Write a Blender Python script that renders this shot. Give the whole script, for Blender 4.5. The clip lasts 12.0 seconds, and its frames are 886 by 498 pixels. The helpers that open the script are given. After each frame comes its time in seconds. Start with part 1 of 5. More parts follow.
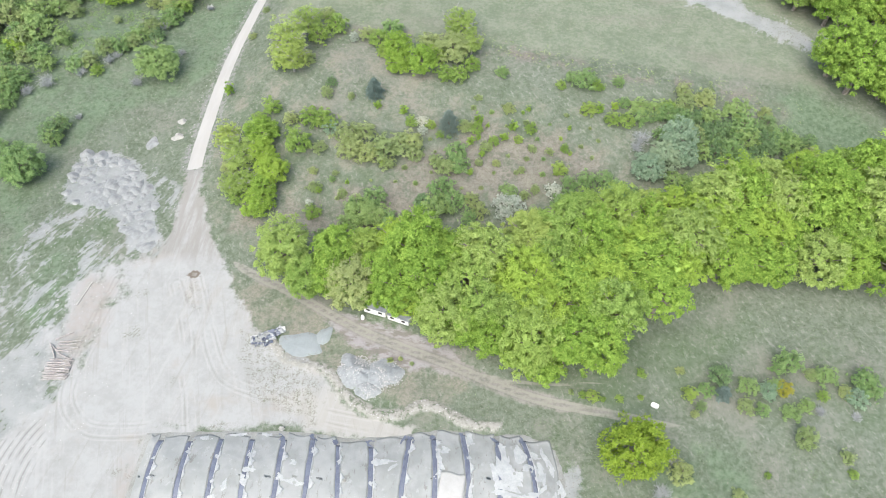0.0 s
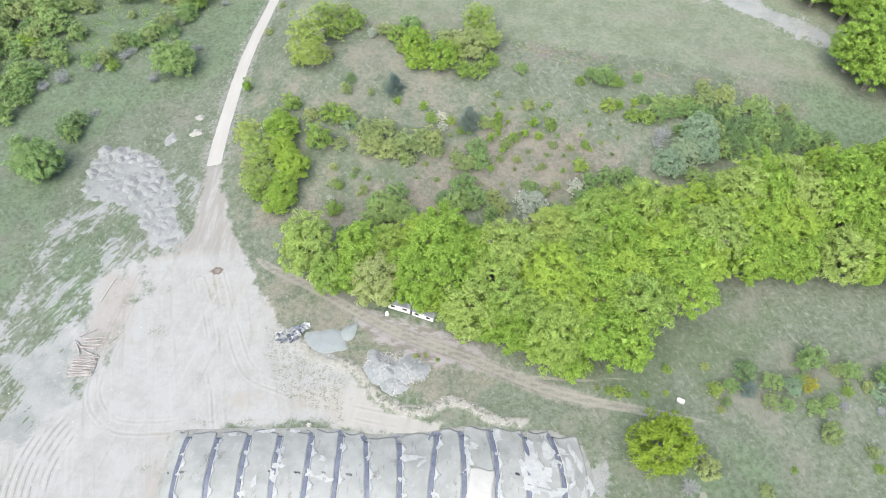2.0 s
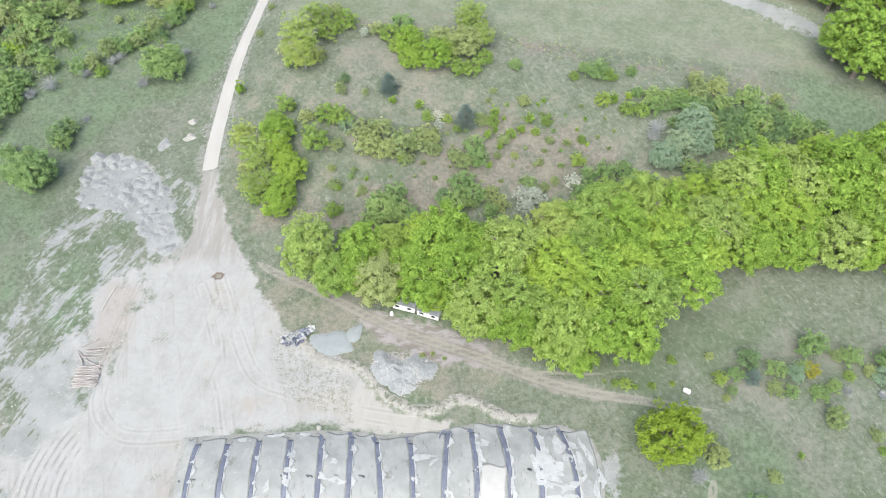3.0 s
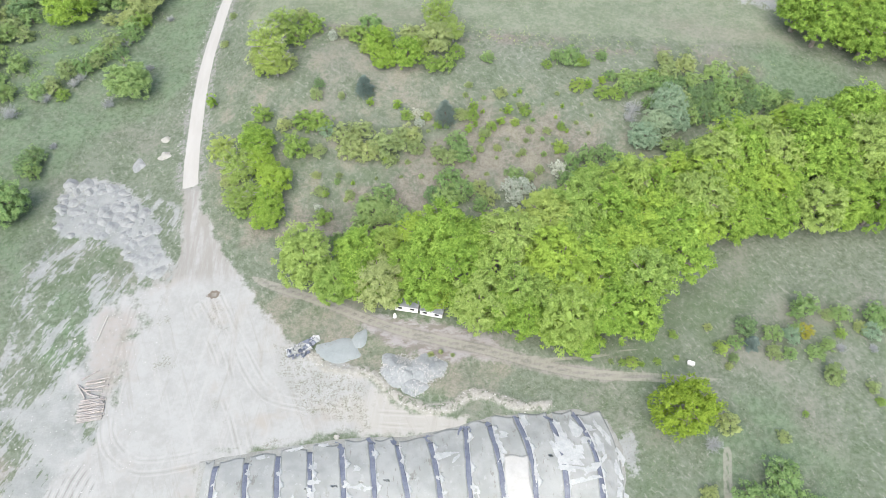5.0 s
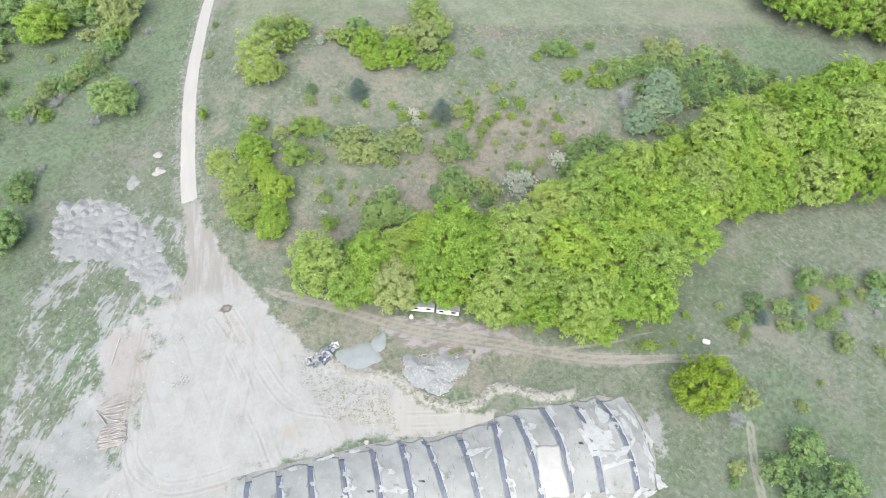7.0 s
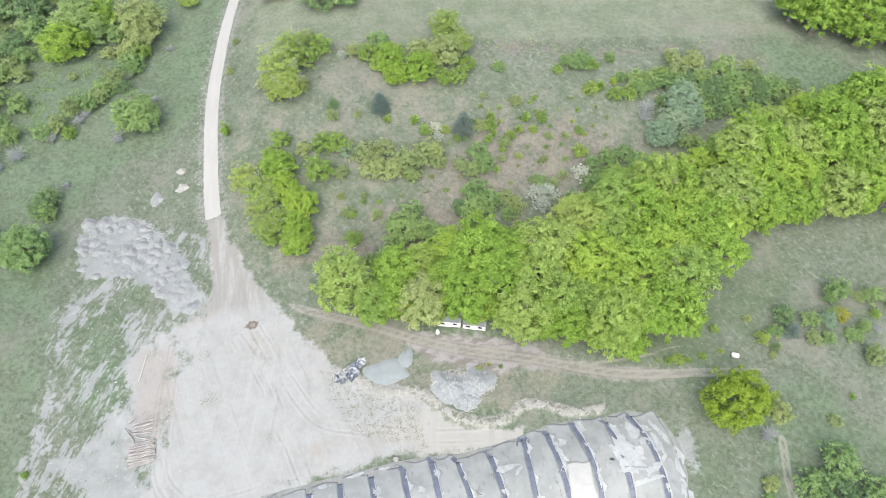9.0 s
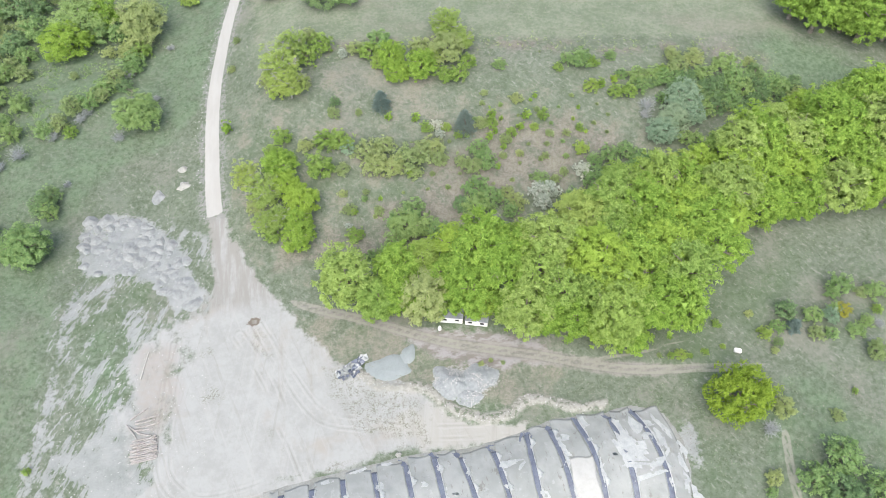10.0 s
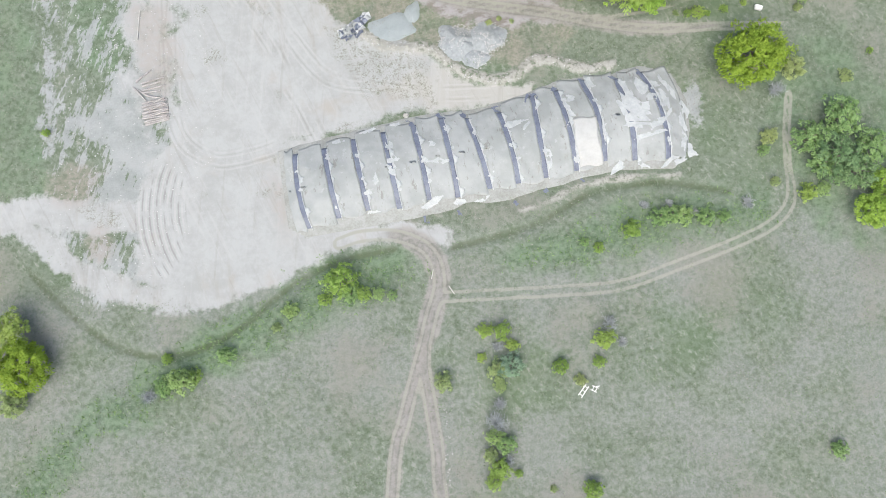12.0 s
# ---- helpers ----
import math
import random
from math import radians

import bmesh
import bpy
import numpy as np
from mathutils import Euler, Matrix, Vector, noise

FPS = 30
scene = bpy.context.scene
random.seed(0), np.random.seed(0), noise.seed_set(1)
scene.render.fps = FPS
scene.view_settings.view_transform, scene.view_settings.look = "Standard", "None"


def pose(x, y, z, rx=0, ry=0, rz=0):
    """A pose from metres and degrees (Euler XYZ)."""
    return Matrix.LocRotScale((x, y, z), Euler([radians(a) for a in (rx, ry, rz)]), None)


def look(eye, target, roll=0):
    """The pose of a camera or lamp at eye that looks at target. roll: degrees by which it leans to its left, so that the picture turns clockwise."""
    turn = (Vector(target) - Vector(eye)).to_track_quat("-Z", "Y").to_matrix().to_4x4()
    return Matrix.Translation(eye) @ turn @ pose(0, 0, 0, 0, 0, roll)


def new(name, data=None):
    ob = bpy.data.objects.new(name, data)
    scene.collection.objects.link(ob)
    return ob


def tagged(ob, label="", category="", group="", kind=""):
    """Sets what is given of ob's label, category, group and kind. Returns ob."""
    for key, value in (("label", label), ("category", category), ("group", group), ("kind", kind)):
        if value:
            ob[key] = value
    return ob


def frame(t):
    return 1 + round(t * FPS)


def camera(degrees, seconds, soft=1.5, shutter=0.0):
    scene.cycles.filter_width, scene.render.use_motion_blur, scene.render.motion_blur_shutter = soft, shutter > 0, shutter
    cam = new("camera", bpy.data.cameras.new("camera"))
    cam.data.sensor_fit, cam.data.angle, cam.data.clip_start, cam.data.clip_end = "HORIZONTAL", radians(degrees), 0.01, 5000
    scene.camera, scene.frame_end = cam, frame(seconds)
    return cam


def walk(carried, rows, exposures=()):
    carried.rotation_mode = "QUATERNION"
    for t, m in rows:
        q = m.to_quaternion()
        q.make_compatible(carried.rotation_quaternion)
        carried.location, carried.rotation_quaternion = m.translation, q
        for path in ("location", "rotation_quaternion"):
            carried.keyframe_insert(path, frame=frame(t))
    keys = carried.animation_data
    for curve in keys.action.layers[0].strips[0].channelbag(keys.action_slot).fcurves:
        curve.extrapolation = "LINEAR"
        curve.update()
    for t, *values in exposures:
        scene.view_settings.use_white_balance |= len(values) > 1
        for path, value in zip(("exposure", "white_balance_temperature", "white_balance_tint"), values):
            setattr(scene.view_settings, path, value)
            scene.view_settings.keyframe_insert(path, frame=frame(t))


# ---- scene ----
cam = camera(65.0, 12.0, soft=0.75)
PATH = [
    (0, (53.348, -72.149, 113.087), (53.274, -70.98, 111.466), 0.4),
    (0.5, (52.311, -72.4, 113.042), (52.243, -71.23, 111.421), 0.7),
    (1, (51.093, -72.308, 113.181), (51.03, -71.143, 111.557), 0.9),
    (1.5, (49.627, -72.35, 113.202), (49.566, -71.188, 111.576), 0.9),
    (2, (48.082, -72.427, 113.262), (48.02, -71.268, 111.633), 0.8),
    (2.5, (46.341, -72.295, 113.433), (46.302, -71.14, 111.8), 0.9),
    (3, (44.523, -72.346, 113.484), (44.508, -71.193, 111.85), 1.0),
    (5, (36.905, -71.791, 114.167), (37.015, -70.656, 112.524), 1.0),
    (5.5, (34.816, -71.435, 114.312), (34.969, -70.309, 112.666), 1.2),
    (6, (32.735, -71.21, 114.435), (32.927, -70.091, 112.788), 1.4),
    (6.5, (30.634, -70.887, 114.546), (30.842, -69.773, 112.898), 1.4),
    (7, (28.641, -70.461, 114.646), (28.843, -69.349, 112.996), 1.0),
    (9, (25.344, -68.929, 115.004), (25.53, -67.792, 113.37), -0.3),
    (9.5, (25.174, -68.965, 114.783), (25.365, -67.801, 113.168), -0.4),
    (10, (24.705, -70.062, 114.153), (24.894, -68.915, 112.525), -0.4),
    (10.5, (24.592, -70.228, 113.856), (24.742, -69.282, 112.1), -0.8),
    (11, (24.273, -69.814, 113.957), (24.385, -69.098, 112.093), -1.0),
    (11.5, (24.069, -68.855, 114.373), (24.14, -68.384, 112.43), -1.4),
    (12, (23.426, -68.653, 114.28), (23.468, -68.391, 112.297), -0.8),
]
walk(cam, [(t, look(eye, target, roll)) for t, eye, target, roll in PATH], exposures=((0, 1.08), (9, 1.05), (10.5, 0.99), (11.5, 0.92), (12, 0.95)))

# ---- light: high overcast, soft sun behind thin cloud ----
SUN_ELEVATION, SUN_AZIMUTH = radians(58), radians(200)
world = bpy.data.worlds.new("overcast_sky")
scene.world = world
world.use_nodes = True
wn = world.node_tree.nodes
sky = wn.new("ShaderNodeTexSky")
sky.sky_type, sky.sun_disc = "NISHITA", False
sky.sun_elevation, sky.sun_rotation = SUN_ELEVATION, SUN_AZIMUTH
sky.air_density, sky.dust_density, sky.ozone_density = 1.0, 5.0, 1.0
world.node_tree.links.new(sky.outputs["Color"], wn["Background"].inputs["Color"])
wn["Background"].inputs["Strength"].default_value = 0.15
sun_data = bpy.data.lights.new("sun", "SUN")
sun_data.energy, sun_data.angle, sun_data.color = 1.5, radians(75), (0.95, 0.98, 0.91)
sun = new("sun", sun_data)
sun.matrix_world = look((0, 0, 200), (math.sin(SUN_AZIMUTH) * -120, math.cos(SUN_AZIMUTH) * -120, 200 - 120 * math.tan(SUN_ELEVATION)))

rng = np.random.default_rng(7)


# ---- materials ----
class Nodes:
    """A short way to write node graphs."""

    def __init__(self, name):
        self.mat = bpy.data.materials.new(name)
        self.mat.use_nodes = True
        self.t = self.mat.node_tree
        self.bsdf = self.t.nodes["Principled BSDF"]
        self.out = self.t.nodes["Material Output"]

    def put(self, node, key, v):
        if isinstance(v, bpy.types.NodeSocket):
            self.t.links.new(v, node.inputs[key])
        elif v is not None:
            if isinstance(v, tuple) and len(v) == 3 and node.inputs[key].type == "RGBA":
                v = (*v, 1.0)
            node.inputs[key].default_value = v

    def node(self, kind, **inputs):
        n = self.t.nodes.new(kind)
        for k, v in inputs.items():
            self.put(n, k, v)
        return n

    def world_pos(self):
        return self.t.nodes.new("ShaderNodeNewGeometry").outputs["Position"]

    def local_pos(self):
        return self.t.nodes.new("ShaderNodeTexCoord").outputs["Object"]

    def noise(self, pos, scale, detail=3.0, rough=0.55, stretch=None):
        if stretch:
            m = self.node("ShaderNodeMapping", Vector=pos, Scale=stretch)
            pos = m.outputs["Vector"]
        return self.node("ShaderNodeTexNoise", Vector=pos, Scale=scale, Detail=detail, Roughness=rough).outputs["Fac"]

    def cells(self, pos, scale, out="Distance"):
        return self.node("ShaderNodeTexVoronoi", Vector=pos, Scale=scale).outputs[out]

    def attr(self, name):
        n = self.t.nodes.new("ShaderNodeAttribute")
        n.attribute_name = name
        return n.outputs["Fac"]

    def step(self, v, lo, hi, a=0.0, b=1.0):
        n = self.t.nodes.new("ShaderNodeMapRange")
        n.interpolation_type = "SMOOTHSTEP"
        for k, w in zip(("Value", "From Min", "From Max", "To Min", "To Max"), (v, lo, hi, a, b)):
            self.put(n, k, w)
        return n.outputs["Result"]

    def math(self, op, a, b=0.0, c=0.0):
        n = self.t.nodes.new("ShaderNodeMath")
        n.operation = op
        for i, v in enumerate((a, b, c)):
            self.put(n, i, v)
        return n.outputs[0]

    def mix(self, a, b, f, blend="MIX"):
        n = self.t.nodes.new("ShaderNodeMix")
        n.data_type, n.blend_type = "RGBA", blend
        self.put(n, 0, f)
        self.put(n, 6, a)
        self.put(n, 7, b)
        return n.outputs[2]

    def island(self):
        return self.t.nodes.new("ShaderNodeNewGeometry").outputs["Random Per Island"]

    def each(self):
        return self.t.nodes.new("ShaderNodeObjectInfo").outputs["Random"]

    def bump(self, height, distance=0.05, strength=0.6):
        return self.node("ShaderNodeBump", Height=height, Distance=distance, Strength=strength).outputs["Normal"]

    def finish(self, color, rough=0.9, normal=None, metal=0.0, spec=0.3):
        b = self.bsdf
        for k, v in (("Base Color", color), ("Roughness", rough), ("Metallic", metal), ("Specular IOR Level", spec), ("Normal", normal)):
            self.put(b, k, v)
        return self.mat


def leaf_material(name, dark, light, tip, through_light=0.25):
    """Foliage: varies from tree to tree and from leaf cluster to leaf cluster, and lets light through."""
    n = Nodes(name)
    isl, tree = n.island(), n.each()
    big = n.noise(n.local_pos(), 0.9, 2.0)
    c = n.mix(dark, light, n.step(n.math("ADD", n.math("MULTIPLY", isl, 0.28), n.math("MULTIPLY", big, 0.85)), 0.25, 0.86))
    c = n.mix(c, tip, n.step(isl, 0.7, 1.0, 0.0, 0.18))
    c = n.mix(c, tuple(v * w for v, w in zip(light, (1.15, 1.03, 0.9))), n.step(tree, 0.5, 1.0, 0.0, 0.45))
    c = n.mix(c, tuple(v * w for v, w in zip(dark, (0.95, 1.02, 0.95))), n.step(tree, 0.0, 0.4, 0.3, 0.0))
    n.finish(c, 0.65, spec=0.12)
    tr = n.node("ShaderNodeBsdfTranslucent", Color=c)
    mx = n.node("ShaderNodeMixShader", Fac=through_light)
    n.t.links.new(n.bsdf.outputs[0], mx.inputs[1])
    n.t.links.new(tr.outputs[0], mx.inputs[2])
    n.t.links.new(mx.outputs[0], n.out.inputs["Surface"])
    return n.mat


def plain_material(name, a, b, scale=1.0, rough=0.85, metal=0.0, bump=0.02, fine=8.0):
    """Two colours mixed by coarse and fine noise, with fine relief."""
    n = Nodes(name)
    p = n.local_pos()
    coarse, small = n.noise(p, scale, 4.0, 0.6), n.noise(p, scale * fine, 3.0, 0.6)
    v = n.math("ADD", n.math("MULTIPLY", coarse, 0.65), n.math("MULTIPLY", small, 0.35))
    c = n.mix(a, b, n.step(v, 0.32, 0.68))
    return n.finish(c, rough, n.bump(small, bump) if bump else None, metal)


LEAF = {
    "bright": leaf_material("spring_leaves", (0.122, 0.214, 0.034), (0.275, 0.423, 0.079), (0.420, 0.572, 0.180)),
    "pale": leaf_material("pale_young_leaves", (0.178, 0.258, 0.066), (0.322, 0.432, 0.128), (0.440, 0.553, 0.215)),
    "fresh": leaf_material("fresh_green_leaves", (0.138, 0.222, 0.048), (0.270, 0.395, 0.105), (0.400, 0.525, 0.190)),
    "yellow": leaf_material("yellow_green_leaves", (0.118, 0.186, 0.022), (0.245, 0.352, 0.045), (0.340, 0.450, 0.090)),
    # mid, olive and dark: darker tone raised to paint haze into the leaves
    "mid": leaf_material("green_leaves", (0.135, 0.225, 0.084), (0.243, 0.362, 0.143), (0.355, 0.470, 0.230)),
    "olive": leaf_material("olive_leaves", (0.175, 0.240, 0.100), (0.290, 0.365, 0.160), (0.395, 0.465, 0.240)),
    "dark": leaf_material("deep_green_leaves", (0.105, 0.175, 0.085), (0.190, 0.290, 0.130), (0.280, 0.385, 0.195)),
    "silver": leaf_material("silver_leaves", (0.157, 0.244, 0.157), (0.268, 0.365, 0.254), (0.388, 0.478, 0.363)),
    "spruce": leaf_material("spruce_needles", (0.085, 0.125, 0.115), (0.145, 0.195, 0.175), (0.20, 0.25, 0.225), 0.15),
    "white": leaf_material("blossom", (0.24, 0.29, 0.23), (0.50, 0.54, 0.48), (0.72, 0.73, 0.70)),
    "rust": leaf_material("young_orange_leaves", (0.165, 0.197, 0.034), (0.334, 0.341, 0.065), (0.434, 0.340, 0.076)),
}
BARK = plain_material("grey_bark", (0.10, 0.085, 0.07), (0.26, 0.24, 0.21), 2.0, 0.9, bump=0.03)
PALE_LIMB = plain_material("pale_grey_limbs", (0.20, 0.197, 0.195), (0.34, 0.333, 0.33), 2.0, 0.9, bump=0.0)
TWIG = plain_material("bleached_twigs", (0.215, 0.235, 0.238), (0.335, 0.360, 0.362), 2.0, 0.9, bump=0.0)


# ---- the lie of the land ----
def smooth(a, b, v):
    u = np.clip((v - a) / (b - a), 0.0, 1.0)
    return u * u * (3 - 2 * u)


def relief(x, y):
    """Level yard, a terraced hill to the north, lower meadow to the west."""
    x, y = np.asarray(x, float), np.asarray(y, float)
    hill = smooth(-14, 14, x) * (7.5 * smooth(2, 62, y) + 0.03 * np.maximum(0, np.minimum(y, 400) - 62))
    west = -3.0 * smooth(2, -24, x) * smooth(0, 35, y) - 0.05 * np.maximum(0, -40 - np.maximum(x, -300))
    return hill + west


def height(x, y):
    return float(relief(x, y))


def to_line(x, y, pts):
    """Distance of every point to a polyline."""
    best = np.full(x.shape, 1e9)
    for (ax, ay), (bx, by) in zip(pts, pts[1:]):
        dx, dy = bx - ax, by - ay
        u = np.clip(((x - ax) * dx + (y - ay) * dy) / (dx * dx + dy * dy), 0, 1)
        best = np.minimum(best, np.hypot(x - ax - u * dx, y - ay - u * dy))
    return best


def inside(x, y, pts):
    """Signed distance to a closed outline, positive inside."""
    odd = np.zeros(x.shape, bool)
    for (ax, ay), (bx, by) in zip(pts, pts[1:] + pts[:1]):
        if ay != by:
            odd ^= ((ay > y) != (by > y)) & (x < ax + (y - ay) * (bx - ax) / (by - ay))
    d = to_line(x, y, pts + pts[:1])
    return np.where(odd, d, -d)


def curve(pts, steps=6):
    """A smooth line through a few points."""
    p = [Vector((*q, 0)) for q in pts]
    p = [2 * p[0] - p[1], *p, 2 * p[-1] - p[-2]]
    out = []
    for a, b, c, d in zip(p, p[1:], p[2:], p[3:]):
        for k in range(steps):
            t = k / steps
            q = 0.5 * (2 * b + (c - a) * t + (2 * a - 5 * b + 4 * c - d) * t**2 + (3 * b - a - 3 * c + d) * t**3)
            out.append((q.x, q.y))
    return [*out, (p[-2].x, p[-2].y)]


WHITE_ROAD = curve([(9, 125), (1.5, 112), (-1.7, 102.5), (-4.9, 90.8), (-7.0, 78.8), (-8.4, 67.2), (-8.9, 55.7), (-8.7, 44.9), (-8.4, 34.8), (-7.8, 27.5)])
YARD = [(-9.8, 28.3), (-8.6, 21.0), (-7.4, 13.6), (-7.8, 5.7), (-10.8, -2.4), (-13.4, -12.0), (-14.8, -20.2), (-16.8, -28.4), (-22.1, -33.4),
        (-24.0, -40.9), (-25.0, -50.3), (-19.9, -54.0), (-13.7, -57.0), (-8.9, -55.9), (-1.2, -54.5), (6.9, -51.1), (14.5, -50.7), (22.0, -51.4),
        (26.9, -53.6), (27.1, -49.8), (18.8, -48.2), (9.5, -47.0), (2.0, -46.4), (0.0, -38.3), (2.0, -31.6), (8.0, -30.7), (15.8, -30.6), (23.8, -29.4),
        (31.6, -29.8), (39.1, -31.1), (46.1, -30.8), (45.6, -28.2), (41.7, -27.7), (37.0, -26.7), (32.6, -23.8), (29.4, -19.7), (23.0, -16.5),
        (16.5, -13.0), (11.5, -7.0), (8.8, -3.4), (4.8, 3.5), (0.6, 10.6), (-3.6, 19.6), (-6.0, 26.9)]
MIX = [(-33.6, 20.7), (-26.1, 31.1), (-14.9, 26.0), (-6.0, 19.0), (-3.0, 5.9), (-4.0, -3.5), (-6.0, -16.1), (-8.0, -27.4), (-14.0, -36.0),
       (-18.0, -52.0), (-33.7, -52.6), (-35.6, -43.7), (-46.5, -37.9), (-46.2, -34.0), (-37.2, -31.7), (-35.1, -24.3), (-32.7, -10.8), (-30.9, 4.8)]
NORTH_TRACK = curve([(2.7, 5.7), (9.0, 2.1), (15.3, -0.8), (21.4, -3.7), (28.4, -7.3), (36.2, -11.0), (43.1, -13.4), (51.0, -15.9), (59.5, -19.3),
                     (68.1, -21.8), (79.2, -23.3), (92.4, -24.9), (100.5, -24.1), (110.9, -23.1), (140, -20)])
WOOD_TRACK = curve([(56, -17.6), (67.1, -18.7), (77.1, -17.7), (88.4, -16.8), (99.8, -16.4), (135, -14)])
SOUTH_ROAD = curve([(9, -49.7), (12.9, -49.1), (18.2, -49.9), (22.2, -52.1), (24.2, -55.1), (24.2, -59.5), (22.1, -64), (20.2, -68.5), (17.4, -74.4), (14.8, -80.2), (11.9, -87.9), (4, -125)])
SOUTH_BRANCH = curve([(20.2, -68.5), (19.5, -72.6), (19.5, -78.9), (19.4, -86), (18.8, -92.6), (18.6, -125)])
FIELD_TRACK = curve([(24.5, -61.4), (35.2, -62.7), (44.4, -63.8), (53.8, -64.5), (63.6, -62.9), (73.7, -60.9), (80.9, -58.7), (84.7, -55.0), (85.7, -48.3), (86.9, -42.6), (88.6, -36.9), (89.4, -31)])
WEST_TRACK = curve([(-90, -33), (-60, -35.6), (-46.4, -36), (-40.5, -36.1), (-33.1, -37.9), (-24.7, -39.3), (-18, -40)])
WEST_LOOP = curve([(-43, -37.6), (-41.3, -38.9), (-39.1, -40.7), (-34.9, -46.2), (-28.8, -50.1), (-19.8, -53.6), (-10.6, -54.7)])
WEST_LANE = curve([(-36.4, -26), (-36.2, -19), (-35.4, -10.9), (-35, -2.7), (-35.2, 4), (-34.3, 13)])
BERM = curve([(18.5, -13.8), (22.5, -17.2), (29.4, -18.8), (33.5, -23.0), (38.5, -26.0), (43.0, -26.2), (46.5, -24.2), (50, -24.6), (55.0, -27.0), (60, -27.0)])
NORTH_GRAVEL = [(100, 92), (104.4, 85.1), (115.2, 78.1), (124.8, 71.4), (131.9, 67.9), (134.3, 71.0), (127.2, 76.8), (117.5, 83.8), (108, 94)]
BROWN = [(4.0, 11.3), (13.3, 16.1), (30.4, 24.0), (43.8, 31.8), (53.0, 40.7), (70.6, 38.1), (81.5, 30.5), (77.5, 25.3), (67.0, 24.1), (54.4, 21.2), (28.8, 10.3)]
DUMP = [(-36.0, 23.5), (-35.4, 32.0), (-30, 33.2), (-23.5, 31.2), (-15.6, 22.6), (-11.8, 13.0), (-9.2, 5.6), (-14.4, 4.6), (-18.0, 11.6), (-22.5, 15.2), (-33.2, 17.4)]
HILL = [(-2, 14), (-3, 40), (4, 62), (26, 58), (56, 50), (80, 44), (95, 28), (60, 14), (30, 10), (12, 8)]
CREAM = [(30, -21.5), (38, -25), (44, -25), (50, -26), (53, -28), (46, -31), (38, -31), (28, -29.5), (22, -25)]
DRY = [(6, -1), (14, -2.5), (24, -7), (34, -12), (46, -16), (54, -19), (48, -24.5), (41, -25), (33, -19), (28, -16.5), (20, -10.5), (15, -12), (10, -6.5)]
PUDDLES = [(27, -7.0), (33, -6.8), (44, -9.6), (53, -14.0), (52, -18), (40, -16.8), (33, -13.4), (28, -10)]
HEAP = [(1.2, -32.1), (13.9, -30.9), (25.6, -30.1), (36.2, -30.6), (44.7, -29.4), (51.3, -27.9), (60.0, -28.4), (65.0, -28.0), (69.9, -30.2), (71.6, -35.9),
        (70.4, -43.0), (67.1, -46.2), (57.8, -44.9), (51.0, -45.2), (36.3, -46.9), (22.9, -47.2), (9.6, -47.4), (4.0, -47.4), (1.0, -45.4)]
LUSH_BANK = [(36, -57.5), (44, -54.5), (56, -51.5), (70, -52), (80, -54), (80.5, -58), (64, -59), (47, -60)]
LUSH_DITCH = [(-48, -80), (-40.4, -73.4), (-27.8, -66.5), (-17.9, -60.9), (-3.4, -56.9), (4.8, -52.6), (20.0, -52.4), (20.9, -57.3), (7.0, -61.5), (-7.4, -65.0), (-18.9, -69.0), (-36.0, -76.0), (-46, -86)]
LUSH_EAST = [(84, -33), (100, -28), (106, -45), (99, -68), (88, -60), (84, -45)]
LUSH_WEST = [(-12.5, 64), (-8, 86), (-4, 115), (-95, 115), (-95, -33), (-39, -33), (-38.5, -5), (-39, 10), (-42, 20), (-40, 35), (-31, 48), (-20, 54)]
MEADOW_TRACK = curve([(-11.0, 70), (-11.8, 62), (-19.3, 53.6), (-30.1, 47.6), (-38.3, 35.0), (-43.2, 17.4), (-46.5, 2), (-48, -14)])
LUSH_NE = [(119, 49), (126, 55.5), (141, 44), (150, 34), (138, 33), (122, 38)]
BANK = curve([(20, 67), (44.2, 65.1), (59.0, 63.1), (75.9, 58.7), (95.8, 54.9), (112.7, 51.0), (119.7, 47.2)])

# ---- ground: one sheet, fine in the middle and wider out to the horizon ----
STEP = 0.75
far = np.cumsum(STEP * 1.22 ** np.arange(1, 37))
xs = np.concatenate([-85 - far[::-1], np.arange(-85, 175.01, STEP), 175 + far])
ys = np.concatenate([-128 - far[::-1], np.arange(-128, 140.01, STEP), 140 + far])
GX, GY = np.meshgrid(xs, ys)
gx, gy = GX.ravel(), GY.ravel()


def waves(x, y, size, seed):
    """Rolling unevenness, a sum of a few sines."""
    r = np.random.default_rng(seed)
    z = 0
    for k in range(7):
        a, w = r.uniform(0, 6.28), 6.28 / (size * r.uniform(0.6, 1.7))
        z = z + np.sin(w * (x * np.cos(a) + y * np.sin(a)) + r.uniform(0, 6.28))
    return z / 7


d_road = np.minimum(1.9 - to_line(gx, gy, WHITE_ROAD), gy - 27.2)
d_yard = inside(gx, gy, YARD)
d_mix = np.maximum(np.maximum(inside(gx, gy, MIX), inside(gx, gy, NORTH_GRAVEL) + 1.0), 1.6 - to_line(gx, gy, WEST_LANE))
d_pale = np.maximum(np.minimum(inside(gx, gy, HEAP) + 1.4, 9.0 - gx), np.maximum(2.9 - to_line(gx, gy, WEST_TRACK), 2.1 - to_line(gx, gy, WEST_LOOP)))
d_pale = np.maximum(d_pale, d_yard)
d_pale = np.maximum(d_pale, np.minimum(inside(gx, gy, [(-21, -2), (-14, 3), (-8.5, 6), (-10, -4), (-13.5, -13), (-15, -22), (-21, -27), (-22.5, -14)]) * 0.6, 0.5))
